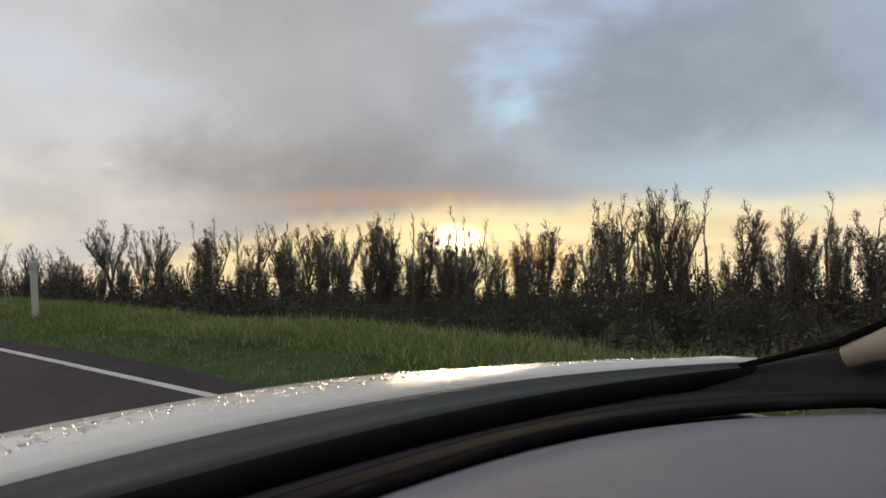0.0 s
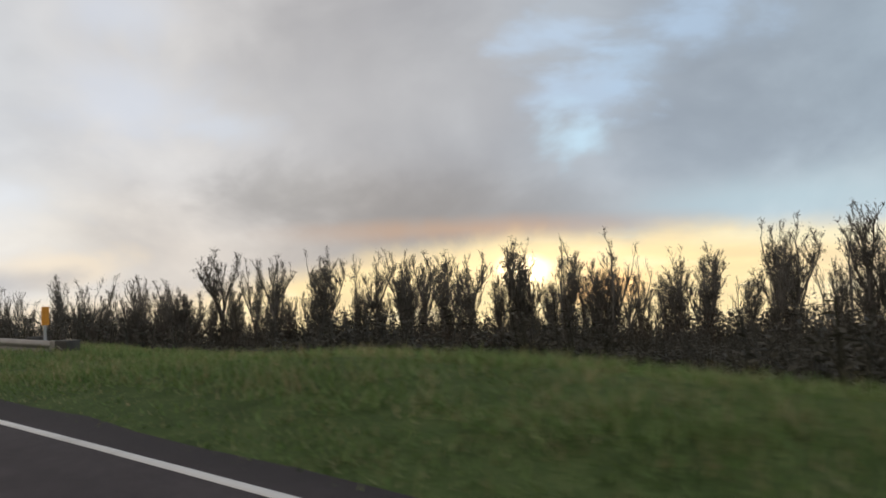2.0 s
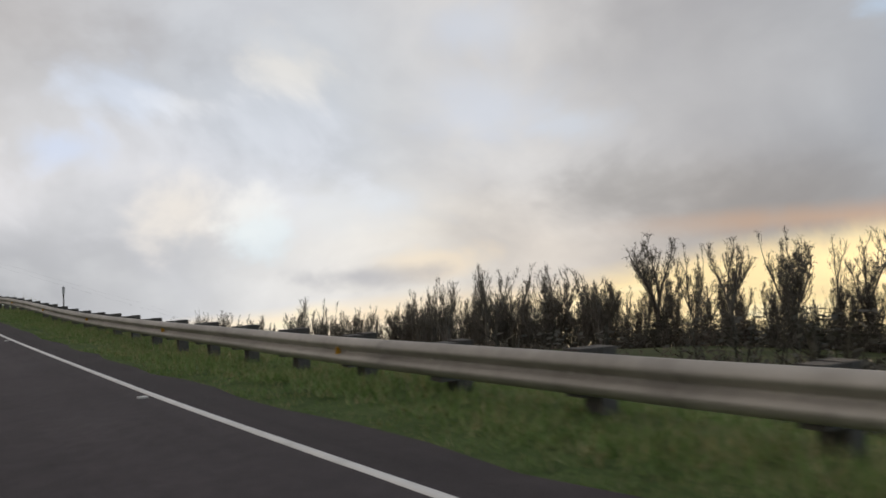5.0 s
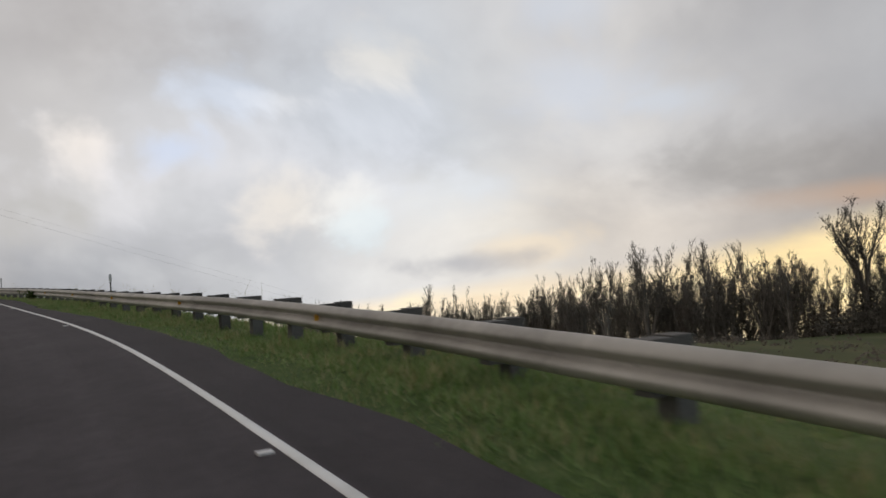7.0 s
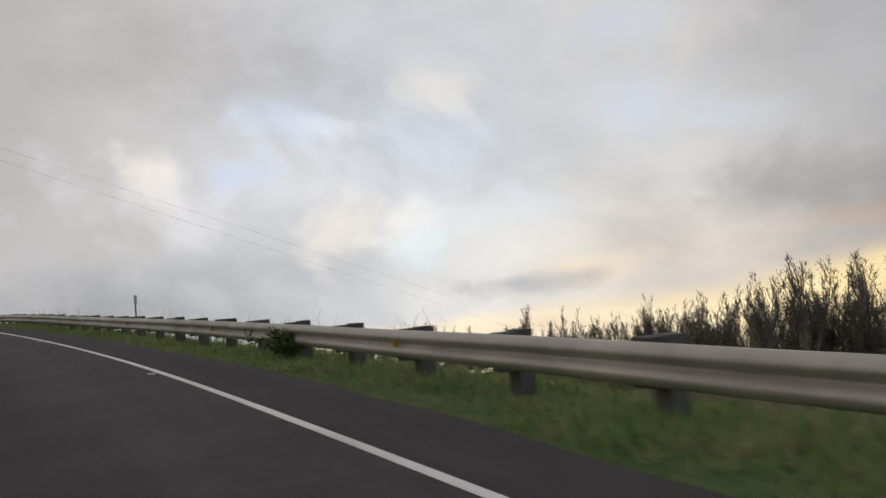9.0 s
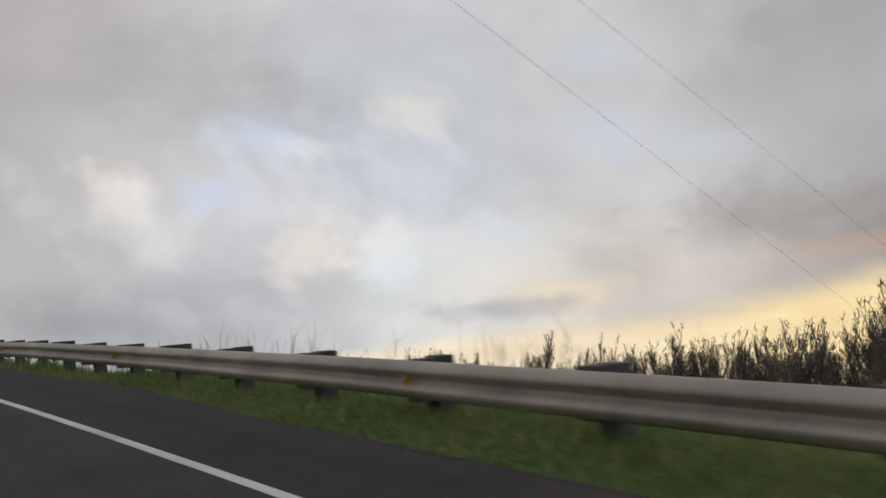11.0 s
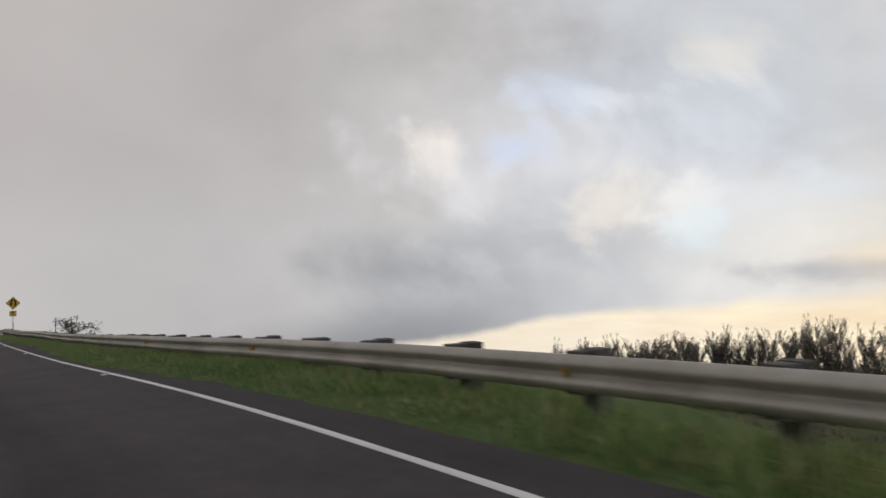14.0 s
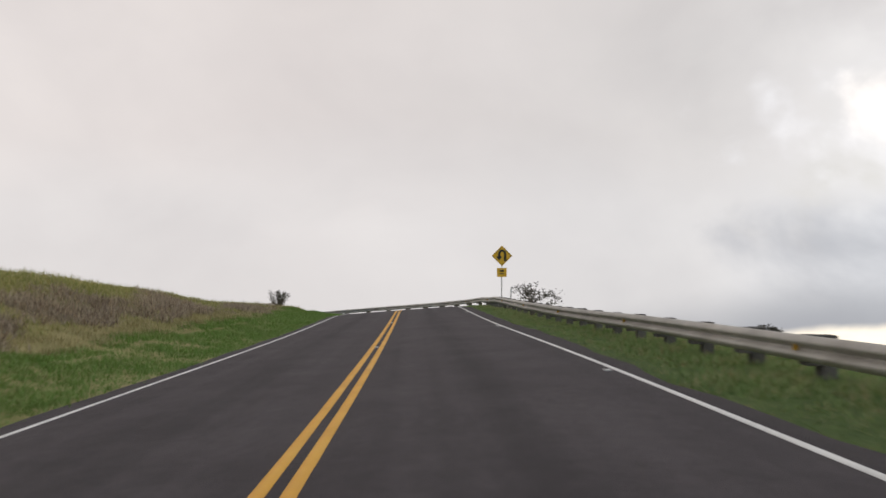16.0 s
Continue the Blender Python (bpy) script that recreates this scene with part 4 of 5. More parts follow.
def plain_tree(seed, **kw):
    """Several fuzzy upswept stems from a short trunk, each ending in a broom of twigs."""
    spec = dict(BASE)
    spec.update(kw)
    t = TreeMaker(seed)
    r = t.r
    stems = spec.get("stems", 3)
    fork = spec["height"] * spec.get("fork", 0.2)
    girth = spec.get("girth", 0.34)
    t.tube([Vector((0, 0, -0.8)), Vector((0.05, 0.05, fork * 0.5)), Vector((0, 0, fork))], [girth * 1.2, girth, girth * 0.9], 6)
    first = r.uniform(0, 6.3)
    for i in range(stems):
        a = first + 2 * math.pi * i / stems + r.uniform(-0.4, 0.4)
        lean = spec.get("spread", 0.2) * r.uniform(0.55, 1.25) if stems > 1 else 0.03
        d = Vector((math.cos(a) * lean, math.sin(a) * lean, 1)).normalized()
        t.limb(Vector((0, 0, fork * r.uniform(0.6, 1.0))), d, (spec["height"] - fork) * r.uniform(0.72, 1.0), girth * 0.7, 0, spec)
    # uneven mounds of dense low growth round the stem
    for _ in range(spec.get("columns", 4)):
        a = r.uniform(0, 2 * math.pi)
        c = Vector((math.cos(a), math.sin(a), 0)) * r.uniform(0.1, spec.get("skirt_r", 1.7))
        top = spec["height"] * spec.get("skirt_h", 0.5) * r.uniform(0.45, 1.1)
        wide = r.uniform(0.8, 1.5)
        for _ in range(spec.get("skirt", 40)):
            z = r.uniform(0.0, 1) ** 0.75
            a = r.uniform(0, 2 * math.pi)
            q = r.uniform(0, 1) ** 0.5 * wide * (1.05 - z ** 2)
            t.leaves(c + Vector((math.cos(a) * q, math.sin(a) * q, z * top)), 8, 0.40, 0.27 - 0.11 * z)
    return t


def dead_tree(seed, flat):
    """A thin bare stem with a few kinked boughs and a small twiggy head."""
    return plain_tree(seed, stems=1, fork=0.55, girth=0.17, kids=[7, 4, 4], leaf=0.15, columns=3, skirt_h=0.45, tilt=(0.45, 0.75) if flat else (0.25, 0.5), ratio=(0.2, 0.42))


WOOD = "trees of the wood below the road"
protos = [
    plain_tree(21, stems=4, spread=0.27, skirt_h=0.60, skirt_r=1.0).build("tree", M_BARK, M_LEAF, "upright bare-topped tree with dark leafy lower limbs in the wood", "tree", WOOD, 16.5),
    plain_tree(22, stems=5, spread=0.36, leaf=1.0, fork=0.32, skirt_h=0.52, skirt_r=1.0).build("tree", M_BARK, M_LEAF, "vase-shaped many-stemmed tree with bare fanned top", "tree", WOOD, 16.5),
    plain_tree(23, stems=3, kids=[8, 4, 3], spread=0.18, leaf=2.4, columns=5, skirt_h=0.70, skirt_r=1.2, leaf_by_height=[3, 2.4, 1.6, 0.7]).build("tree", M_BARK, M_LEAF, "narrow dark tree with clumped foliage up to its top", "tree", WOOD, 16.5),
    plain_tree(24, stems=5, spread=0.28, leaf=1.2, skirt_h=0.58, skirt_r=1.1).build("tree", M_BARK, M_LEAF_BROWN, "brownish thin-limbed tree with twiggy crown in the wood", "tree", WOOD, 16.5),
    plain_tree(25, stems=2, spread=0.12, kids=[12, 4, 4], leaf=1.8, columns=4, skirt_h=0.52, tilt=(0.35, 0.6), leaf_by_height=[3, 2.4, 1.4, 0.4]).build("tree", M_BARK, M_LEAF, "tall straight tree with short upswept boughs", "tree", WOOD, 16.5),
    plain_tree(26, stems=4, spread=0.36, leaf=0.9, columns=4, skirt_h=0.50, fork=0.38, skirt_r=1.0).build("tree", M_BARK, M_LEAF, "forked bare tree rising above the wood", "tree", WOOD, 16.5),
    plain_tree(27, stems=4, spread=0.24, leaf=2.2, columns=7, skirt_h=0.68, skirt_r=1.7, leaf_by_height=[3, 2.4, 1.3, 0.35]).build("tree", M_BARK, M_LEAF, "bulky dark tree thick with leaves to mid-height", "tree", WOOD, 16.5),
    dead_tree(28, True).build("tree", M_BARK, M_LEAF, "thin bare tree with a small flat twiggy head", "tree", WOOD, 16.5),
    dead_tree(29, False).build("tree", M_BARK, M_LEAF, "slim dead stem with few upswept twigs", "tree", WOOD, 16.5),
]


def thicket(seed, leaf, label):
    t = TreeMaker(seed)
    r = t.r
    for _ in range(7):
        a = r.uniform(0, 2 * math.pi)
        b = Vector((math.cos(a), math.sin(a), 0)) * r.uniform(0.2, 2.4)
        t.tube([b + Vector((0, 0, -0.5)), b * 1.1 + Vector((0, 0, 2.2)), b * 1.3 + Vector((r.gauss(0, 0.4), r.gauss(0, 0.4), r.uniform(4, 7.5)))], [0.09, 0.06, 0.02], 3)
    for _ in range(120):
        a = r.uniform(0, 2 * math.pi)
        q = r.uniform(0, 1) ** 0.5 * 3.3
        top = 7.2 * (1 - (q / 3.9) ** 2) * r.uniform(0.45, 1.1)
        t.leaves(Vector((math.cos(a) * q, math.sin(a) * q, r.uniform(0.05, 1) * top)), 8, 0.45, 0.32)
    return t.build("bush", M_BARK, leaf, label, "bush", "undergrowth of the wood")


bushes = [thicket(31, M_LEAF, "dark dense undergrowth bush at the wood's edge"), thicket(32, M_LEAF_BROWN, "brown dense undergrowth bush at the wood's edge")]



def brushwood(seed):
    """Close upright stems clothed in small leaves."""
    t = TreeMaker(seed)
    r = t.r
    for _ in range(16):
        a = r.uniform(0, 2 * math.pi)
        b = Vector((math.cos(a), math.sin(a), 0)) * r.uniform(0.1, 2.6)
        tip = b * 1.25 + Vector((r.gauss(0, 0.5), r.gauss(0, 0.5), r.uniform(3.5, 7.5)))
        t.tube([b - Vector((0, 0, 0.4)), (b + tip) / 2 + Vector((r.gauss(0, 0.15), r.gauss(0, 0.15), 0)), tip], [0.07, 0.05, 0.02], 3)
        for k in range(5):
            t.spike(b.lerp(tip, r.uniform(0.4, 0.95)), tip + Vector((r.gauss(0, 0.6), r.gauss(0, 0.6), r.uniform(-0.8, 0.5))), 0.03)
        for k in range(12):
            t.leaves(b.lerp(tip, r.uniform(0.02, 0.9)), 6, 0.40, 0.20)
    return t


brush = brushwood(33)

# the wood's front edge on the plan, and the height of its tops
BELT = [(160, 0, 5.8), (155, 40, 5.4), (148, 80, 4.4), (137, 129, 3.6), (143, 165, 3.0), (124, 220, 0.9), (100, 258, 0.2), (70, 310, -3.9), (62, 332, -6.2), (52, 385, -11.5), (30, 410, -16.0), (8, 426, -20.5)]
BELT_S = np.r_[0, np.cumsum([math.dist(a[:2], b[:2]) for a, b in zip(BELT, BELT[1:])])]


def belt(u, back):
    x, y, top = (float(np.interp(u, BELT_S, [b[k] for b in BELT])) for k in range(3))
    x2, y2 = (float(np.interp(u + 3, BELT_S, [b[k] for b in BELT])) for k in range(2))
    d = Vector((x2 - x, y2 - y))
    if d.length < 0.1:
        d = Vector((-0.8, 0.6))
    d.normalize()
    return x + d.y * back, y - d.x * back, top


tr = random.Random(77)
used_proto = set()


def plant(proto, x, y, top, squeeze=None, base=None):
    z = ground_z(x, y) if base is None else base
    h = max(top - z, 3.0)
    k = h / (16.5 if proto in protos else 7.5)
    w = squeeze or (min(k, 1.45) if k < 1.6 else 0.92 * k) * tr.uniform(0.72, 1.0)
    m = Matrix.Translation((x, y, z)) @ pose(0, 0, 0, tr.uniform(-2, 2), tr.uniform(-2, 2), tr.uniform(0, 360))
    if proto not in used_proto:
        used_proto.add(proto)
        proto.matrix_world = m @ Matrix.Diagonal((w, w, k, 1))
        return proto
    c = copy_thing(proto, m)
    c.matrix_basis = m @ Matrix.Diagonal((w, w, k, 1))
    return c


for row, (back, gap, drop) in enumerate(((0, 5.6, 0.0), (9, 6.4, 1.3))):
    u = row * 2.0
    while u < BELT_S[-1]:
        x, y, top = belt(u, back + tr.uniform(-2.5, 2.5))
        settled = x > 60
        plant(protos[tr.choice([0, 0, 1, 2, 3, 3, 4, 6, 6])], x, y, top - drop + (tr.gauss(-6.0, 1.5) if settled else tr.gauss(-2.2, 1.4)))
        u += gap * tr.uniform(0.45, 1.75)
for back, low, high in ((-2.5, 9.0, 13.5), (5.0, 11.0, 16.0)):
    u = 0
    while u < BELT_S[-1]:
        x, y, top = belt(u, back + tr.uniform(-1.5, 2))
        z = ground_z(x, y)
        plant(bushes[tr.choice([0, 0, 1])], x, y, min(z + tr.uniform(low, high), top - 7.5), tr.uniform(1.0, 1.45))
        u += tr.uniform(3.6, 5.6)
# dark brushwood over the slope in front of the wood
bv, bl = np.array([v[:] for v in brush.v]), np.array([v[:] for v in brush.lv])
stem_f, leaf_f = brush.f, np.array(brush.lf)
vs, fs, base = [], [], 0
for i in range(220):
    near_row = i % 2
    q = at(tr.uniform(2, 90), 15 + 52 * tr.random()) if near_row else at(tr.uniform(-30, 62), 66 + 58 * tr.random())
    k = tr.uniform(3.0, 4.4) / 7.5 if near_row else tr.uniform(4.0, 7.0) / 7.5
    w = tr.uniform(0.7, 1.15)
    a = tr.uniform(0, 2 * math.pi)
    m = np.array([[w * math.cos(a), -w * math.sin(a), 0], [w * math.sin(a), w * math.cos(a), 0], [0, 0, k]])
    o = np.array([q.x, q.y, ground_z(q.x, q.y)])
    vs += [bv @ m.T + o, bl @ m.T + o]
    fs += [tuple(x + base for x in f) for f in stem_f]
    base += len(bv)
    fs += [tuple(int(x) + base for x in f) for f in leaf_f]
    base += len(bl)
tagged(mesh_object("brushwood", np.vstack(vs).tolist(), fs, M_BRUSH), "dark upright brushwood covering the slope below the road", "brushwood", kind="stuff")
# single trees that stand over the rest: plan, height of the top, kind, breadth
STANDING = [
    (101.2, 257.0, 7.0, 1, 1.5), (111.2, 254.3, 2.8, 0, 0.9), (103.3, 226.0, 4.3, 1, 1.3), (113.5, 217.1, 2.4, 6, 1.2), (124.2, 230.5, 5.6, 0, 1.35),
    (124.9, 215.0, 3.8, 4, 1.0), (130.9, 212.7, 3.9, 5, 1.1), (135.5, 206.6, 3.6, 0, 1.2), (143.0, 212.0, 2.8, 3, 1.2), (157.1, 223.0, 4.4, 1, 1.5),
    (155.1, 210.9, 2.9, 6, 1.2), (152.9, 195.1, 3.6, 5, 1.3), (148.1, 194.3, 1.6, 0, 1.2), (149.2, 166.4, 5.5, 2, 1.4), (136.7, 159.9, 3.8, 6, 1.2),
    (131.6, 140.6, 6.3, 8, 1.2), (135.7, 129.3, 7.5, 7, 1.35), (145.0, 150.0, 2.6, 6, 1.4), (142.0, 163.5, 4.6, 6, 1.1), (151.0, 173.0, 4.4, 2, 1.2), (158.0, 146.0, 2.4, 0, 1.3), (155.4, 136.2, 0.9, 2, 1.3), (170.2, 134.6, 0.6, 3, 1.5),
    (163.0, 122.0, 1.4, 6, 1.5), (166.6, 107.5, 6.2, 2, 1.3), (171.6, 106.5, 7.6, 0, 1.5), (177.1, 107.3, 4.9, 3, 1.3), (141.1, 81.4, 6.7, 8, 1.3),
    (149.0, 81.2, 8.2, 1, 1.5), (151.8, 78.4, 6.9, 0, 1.3), (152.0, 71.0, 6.0, 8, 1.3), (153.0, 64.0, 3.4, 6, 1.4), (154.0, 56.0, 3.0, 4, 1.4),
    (152.0, 47.6, 6.4, 7, 1.3), (153.0, 40.0, 3.2, 0, 1.4), (100.0, 335.0, -0.9, 1, 1.3), (88.0, 293.0, -4.0, 3, 1.2), (77.0, 316.0, -1.7, 0, 1.2),
    (66.0, 305.5, 0.0, 1, 1.25), (45.6, 285.4, -3.3, 1, 0.95), (47.0, 316.0, -8.6, 0, 1.2), (123.4, 335.0, -4.8, 0, 1.3), (-25.4, 448.6, -15.4, 8, 0.9),
    (-49.8, 452.3, -16.0, 7, 0.8), (-46.0, 416.0, -15.0, 8, 0.8), (10.3, 442.2, -11.2, 5, 1.2), (16.8, 386.3, -11.8, 0, 1.1), (64.6, 449.2, -13.4, 3, 1.6), (75.7, 355.8, -9.5, 1, 1.3),
]
for x, y, top, k, wide in STANDING:
    h = top + 0.7 - ground_z(x, y)
    plant(protos[k], x, y, top + 0.7, wide * max(1.0, h / 27.0) * tr.uniform(0.94, 1.06))

# lower, close-set trees along the far slope beyond the bend
for x0, y0, x1, y1, t0, t1, n in ((-138, 504, -34, 500, -27.4, -17.0, 26), (-34, 500, 38, 524, -22.0, -25.0, 9), (-140, 520, -10, 520, -28.4, -18.0, 16)):
    for i in range(n):
        u = (i + tr.uniform(-0.35, 0.35)) / (n - 1)
        top = t0 + (t1 - t0) * u + tr.gauss(0, 1.5)
        plant(protos[tr.choice([0, 1, 3, 3, 5, 7])], x0 + (x1 - x0) * u, y0 + (y1 - y0) * u + tr.uniform(-4, 4), top - 2.0)
        if x0 < -20:
            plant(bushes[tr.choice([0, 1])], x0 + (x1 - x0) * u + tr.uniform(-3, 3), y0 + (y1 - y0) * u - 3, top - tr.uniform(3.5, 6.5), tr.uniform(1.5, 2.0))
for x0, y0, x1, y1, t0, t1, n in ((6, 390, -90, 462, -20.0, -29.0, 6),):
    for i in range(n):
        u = (i + tr.uniform(-0.35, 0.35)) / (n - 1)
        top = t0 + (t1 - t0) * u + tr.gauss(0, 1.0)
        plant(protos[tr.choice([0, 1, 3, 5])], x0 + (x1 - x0) * u, y0 + (y1 - y0) * u + tr.uniform(-3, 3), top)

# broad spreading crowns beyond the hairpin


def spreading(seed, name, label, width, height, tiers, leaf, sprays):
    t = TreeMaker(seed)
    r = t.r
    t.tube([Vector((0, 0, -1.0)), Vector((0.1, 0, height * 0.4)), Vector((0.0, 0.1, height * 0.7))], [0.28, 0.22, 0.12], 6)
    for i in range(tiers):
        a = r.uniform(0, 2 * math.pi)
        q = r.uniform(0.15, 1) ** 0.7 * width / 2
        z = height * (1.0 - 0.42 * (q / (width / 2)) ** 2 * r.uniform(0.6, 1.2) - r.uniform(0, 0.22))
        e = Vector((math.cos(a) * q, math.sin(a) * q, z))
        t.tube([Vector((0, 0, height * r.uniform(0.35, 0.65))), e * 0.55 + Vector((0, 0, z * 0.3)), e], [0.09, 0.06, 0.025], 4)
        for _ in range(sprays):
            t.leaves(e + Vector((r.gauss(0, 0.7), r.gauss(0, 0.7), r.gauss(0, 0.12))), 7, 0.28, 0.24)
    return t.build(name, M_BARK, leaf, label, "tree")


sp = spreading(41, "tree", "open layered tree with flat leaf tiers beyond the bend", 11.5, 8.6, 30, M_LEAF, 5)
sp.matrix_world = Matrix.Translation((-209.4, 309.2, -14.6))
sp2 = spreading(42, "tree", "broad round-crowned dark tree on the far slope", 13, 10, 110, M_LEAF, 9)
sp2.matrix_world = Matrix.Translation((-260, 507.5, -39.3))

# dim wood along the far slope
fw = TreeMaker(51)
for i in range(150):
    u = fw.r.random()
    x, y = -258 + 190 * u + fw.r.uniform(-8, 8), 500 + 15 * u + fw.r.uniform(-12, 12)
    top = -34.5 - 7 * u + fw.r.uniform(-1.5, 2.0)
    for _ in range(9):
        fw.leaves(Vector((x + fw.r.gauss(0, 2), y + fw.r.gauss(0, 2), top - abs(fw.r.gauss(0, 3.2)))), 5, 0.9, 0.8)
    fw.tube([Vector((x, y, top - 12)), Vector((x, y, top - 1))], [0.25, 0.05], 4)
far_wood = mesh_object("far_wood", fw.v + fw.lv, fw.f + [tuple(i + len(fw.v) for i in q) for q in fw.lf], M_LEAF)
tagged(far_wood, "dim line of distant trees along the lower slope", "trees", kind="stuff")


def shrub(seed, r0, h, n, label, mat, size=0.06, kind="shrub", stout=1.0):
    t = TreeMaker(seed)
    r = t.r
    for _ in range(n):
        a = r.uniform(0, 2 * math.pi)
        lean = r.uniform(0.1, 0.9)
        tip = Vector((math.cos(a) * r0 * lean, math.sin(a) * r0 * lean, h * r.uniform(0.55, 1.0)))
        t.tube([Vector((0, 0, -0.15)), tip * 0.5 + Vector((0, 0, 0.05)), tip], [0.012 * stout, 0.009 * stout, 0.004 * stout], 3)
        for k in (0.45, 0.6, 0.72, 0.84, 0.93, 1.0):
            t.leaves(tip * k, 7, 0.05 * stout, size)
    return t.build(kind, M_BARK, mat, label, kind)


sh = shrub(61, 0.46, 1.40, 70, "green leafy shrub standing behind the guardrail", M_WEED, 0.036)
sh.matrix_world = Matrix.Translation(at(204.4, 3.5, right_profile(204.4, 3.5)))
sh2 = shrub(62, 4.2, 6.2, 42, "dark twiggy round tree beyond the crest of the hillside", M_LEAF, 0.22, "tree", 4.0)
sh2.matrix_world = Matrix.Translation((-309.0, 311.0, -18.2))
for i, (s, o, h) in enumerate(((181, 3.4, 0.5), (188, 3.6, 0.55), (193, 3.5, 0.5), (136, 2.0, 0.45), (198, 3.6, 0.5))):
    q = shrub(70 + i, 0.7, h, 22, "low dry twiggy shrub at the edge of the drop", M_SHRUB if o < 2.5 or i % 2 else M_DRY, 0.05)
    q.matrix_world = Matrix.Translation(at(s, o, right_profile(s, o)))

# rough scrub over the falling slope
sc = TreeMaker(91)
for i in range(1500):
    s_, o_ = sc.r.uniform(-30, 300), 26 + sc.r.random() * 100
    q = at(s_, o_)
    z = ground_z(q.x, q.y)
    h = sc.r.uniform(0.5, 1.6)
    sc.leaves(Vector((q.x, q.y, z + h * 0.35)), 16, h * 0.4, 0.30)
slope = mesh_object("slope_scrub", sc.lv, sc.lf, M_LEAF_BROWN)
tagged(slope, "dull brown scrub scattered over the slope below the road", "scrub", kind="stuff")

# ------------------------------------------------------------- the car, standing where the film begins
M_CARWHITE = material("white_car_paint", [(0.68, 0.665, 0.60), (0.75, 0.735, 0.67), (0.79, 0.775, 0.72)], 2.2, 0.24, coat=0.35, bump=0.06, bump_scale=70)
M_PLASTIC = material("dark_cowl_plastic", [(0.034, 0.038, 0.034), (0.046, 0.050, 0.045), (0.060, 0.064, 0.058)], 6, 0.5, spec=0.3, bump=0.1, bump_scale=200)
M_DASH = material("grey_dash_skin", [(0.22, 0.225, 0.25), (0.27, 0.275, 0.30), (0.31, 0.315, 0.34)], 3, 0.75, bump=0.35, bump_scale=400)
M_TROUGH = material("dull_dark_trough", [(0.030, 0.027, 0.031), (0.042, 0.038, 0.043), (0.055, 0.050, 0.056)], 6, 0.9, spec=0.03, bump=0.2, bump_scale=260)
M_WATER = bpy.data.materials.new("water")
M_WATER.use_nodes = True
wb = M_WATER.node_tree.nodes["Principled BSDF"]
wb.inputs["Roughness"].default_value, wb.inputs["IOR"].default_value, wb.inputs["Transmission Weight"].default_value = 0.03, 1.33, 1.0
M_RIM = material("black_rubber_trim", [(0.006, 0.006, 0.007), (0.010, 0.010, 0.011), (0.015, 0.015, 0.016)], 8, 0.85, spec=0.03)
M_BEIGE = material("beige_pillar_trim", [(0.42, 0.36, 0.28), (0.52, 0.45, 0.36), (0.58, 0.51, 0.42)], 5, 0.8)
M_TYRE = material("tyre_rubber", [(0.012, 0.012, 0.012), (0.02, 0.02, 0.02), (0.03, 0.03, 0.03)], 9, 0.85)
M_MIRROR = bpy.data.materials.new("mirror_glass")
M_MIRROR.use_nodes = True
mb = M_MIRROR.node_tree.nodes["Principled BSDF"]
mb.inputs["Base Color"].default_value, mb.inputs["Metallic"].default_value, mb.inputs["Roughness"].default_value = (0.85, 0.86, 0.88, 1), 1.0, 0.03

CX = 0.5      # the car's middle, right of the lens
GROUND = -1.155
car = thing("car", Matrix.Translation((CX, -0.4, GROUND)), "white car with open windscreen, grey dashboard and black trim", "car")


def grid_part(name, rows, mat, parent, label="", thick=0.006, world=True):
    """A shell from rows of points, with thickness."""
    bm = bmesh.new()
    off = Vector((CX, -0.4, GROUND)) if world else Vector()
    vs = [[bm.verts.new(Vector(p) - off) for p in r] for r in rows]
    for a, b in zip(vs, vs[1:]):
        for i in range(len(a) - 1):
            bm.faces.new((a[i], a[i + 1], b[i + 1], b[i]))
    bmesh.ops.recalc_face_normals(bm, faces=bm.faces)
    if thick:
        bmesh.ops.solidify(bm, geom=list(bm.faces), thickness=thick)
    return part(name, bm, mat, parent, label, True)


def rear_edge(u):
    return 0.925 - 0.36 * (abs(u) / 1.01) ** 2.2


US = np.linspace(-1.0, 1.0, 41)


def hood_row(ahead, z, side_drop=0.05):
    return [(CX + u * (1 - 0.06 * max(ahead, 0)), rear_edge(u) * (1 - min(ahead, 1) * 0.25) + 0.22 * min(ahead, 1) + ahead, z - side_drop * (abs(u) / 0.95) ** 5 * (0.2 + ahead) + 0.003 * math.cos(u * 3.0) - 0.003) for u in US]


hood = grid_part("hood", [hood_row(0.0, -0.245, 0.0), hood_row(0.03, -0.240, 0.0), hood_row(0.09, -0.238, 0.01), hood_row(0.17, -0.242, 0.03), hood_row(0.3, -0.258, 0.08), hood_row(0.5, -0.300), hood_row(0.72, -0.355), hood_row(0.9, -0.43), hood_row(0.98, -0.53)], M_CARWHITE, car, "glossy white curved hood wet with dew")


def sill_row(back, z):
    return [(CX + u * (1 + 0.02 * back), rear_edge(u) - back * (1 - 0.85 * u * u), z) for u in US]


cowl = grid_part("cowl", [sill_row(0.004, -0.251), sill_row(0.03, -0.258), sill_row(0.07, -0.262), sill_row(0.115, -0.264)], M_PLASTIC, car, "dark grey plastic cowl under the windscreen")
seal = grid_part("windscreen_seal", [sill_row(0.112, -0.260), sill_row(0.122, -0.254), sill_row(0.14, -0.260), sill_row(0.148, -0.285)], M_RIM, car, "black rubber seal along the windscreen foot")


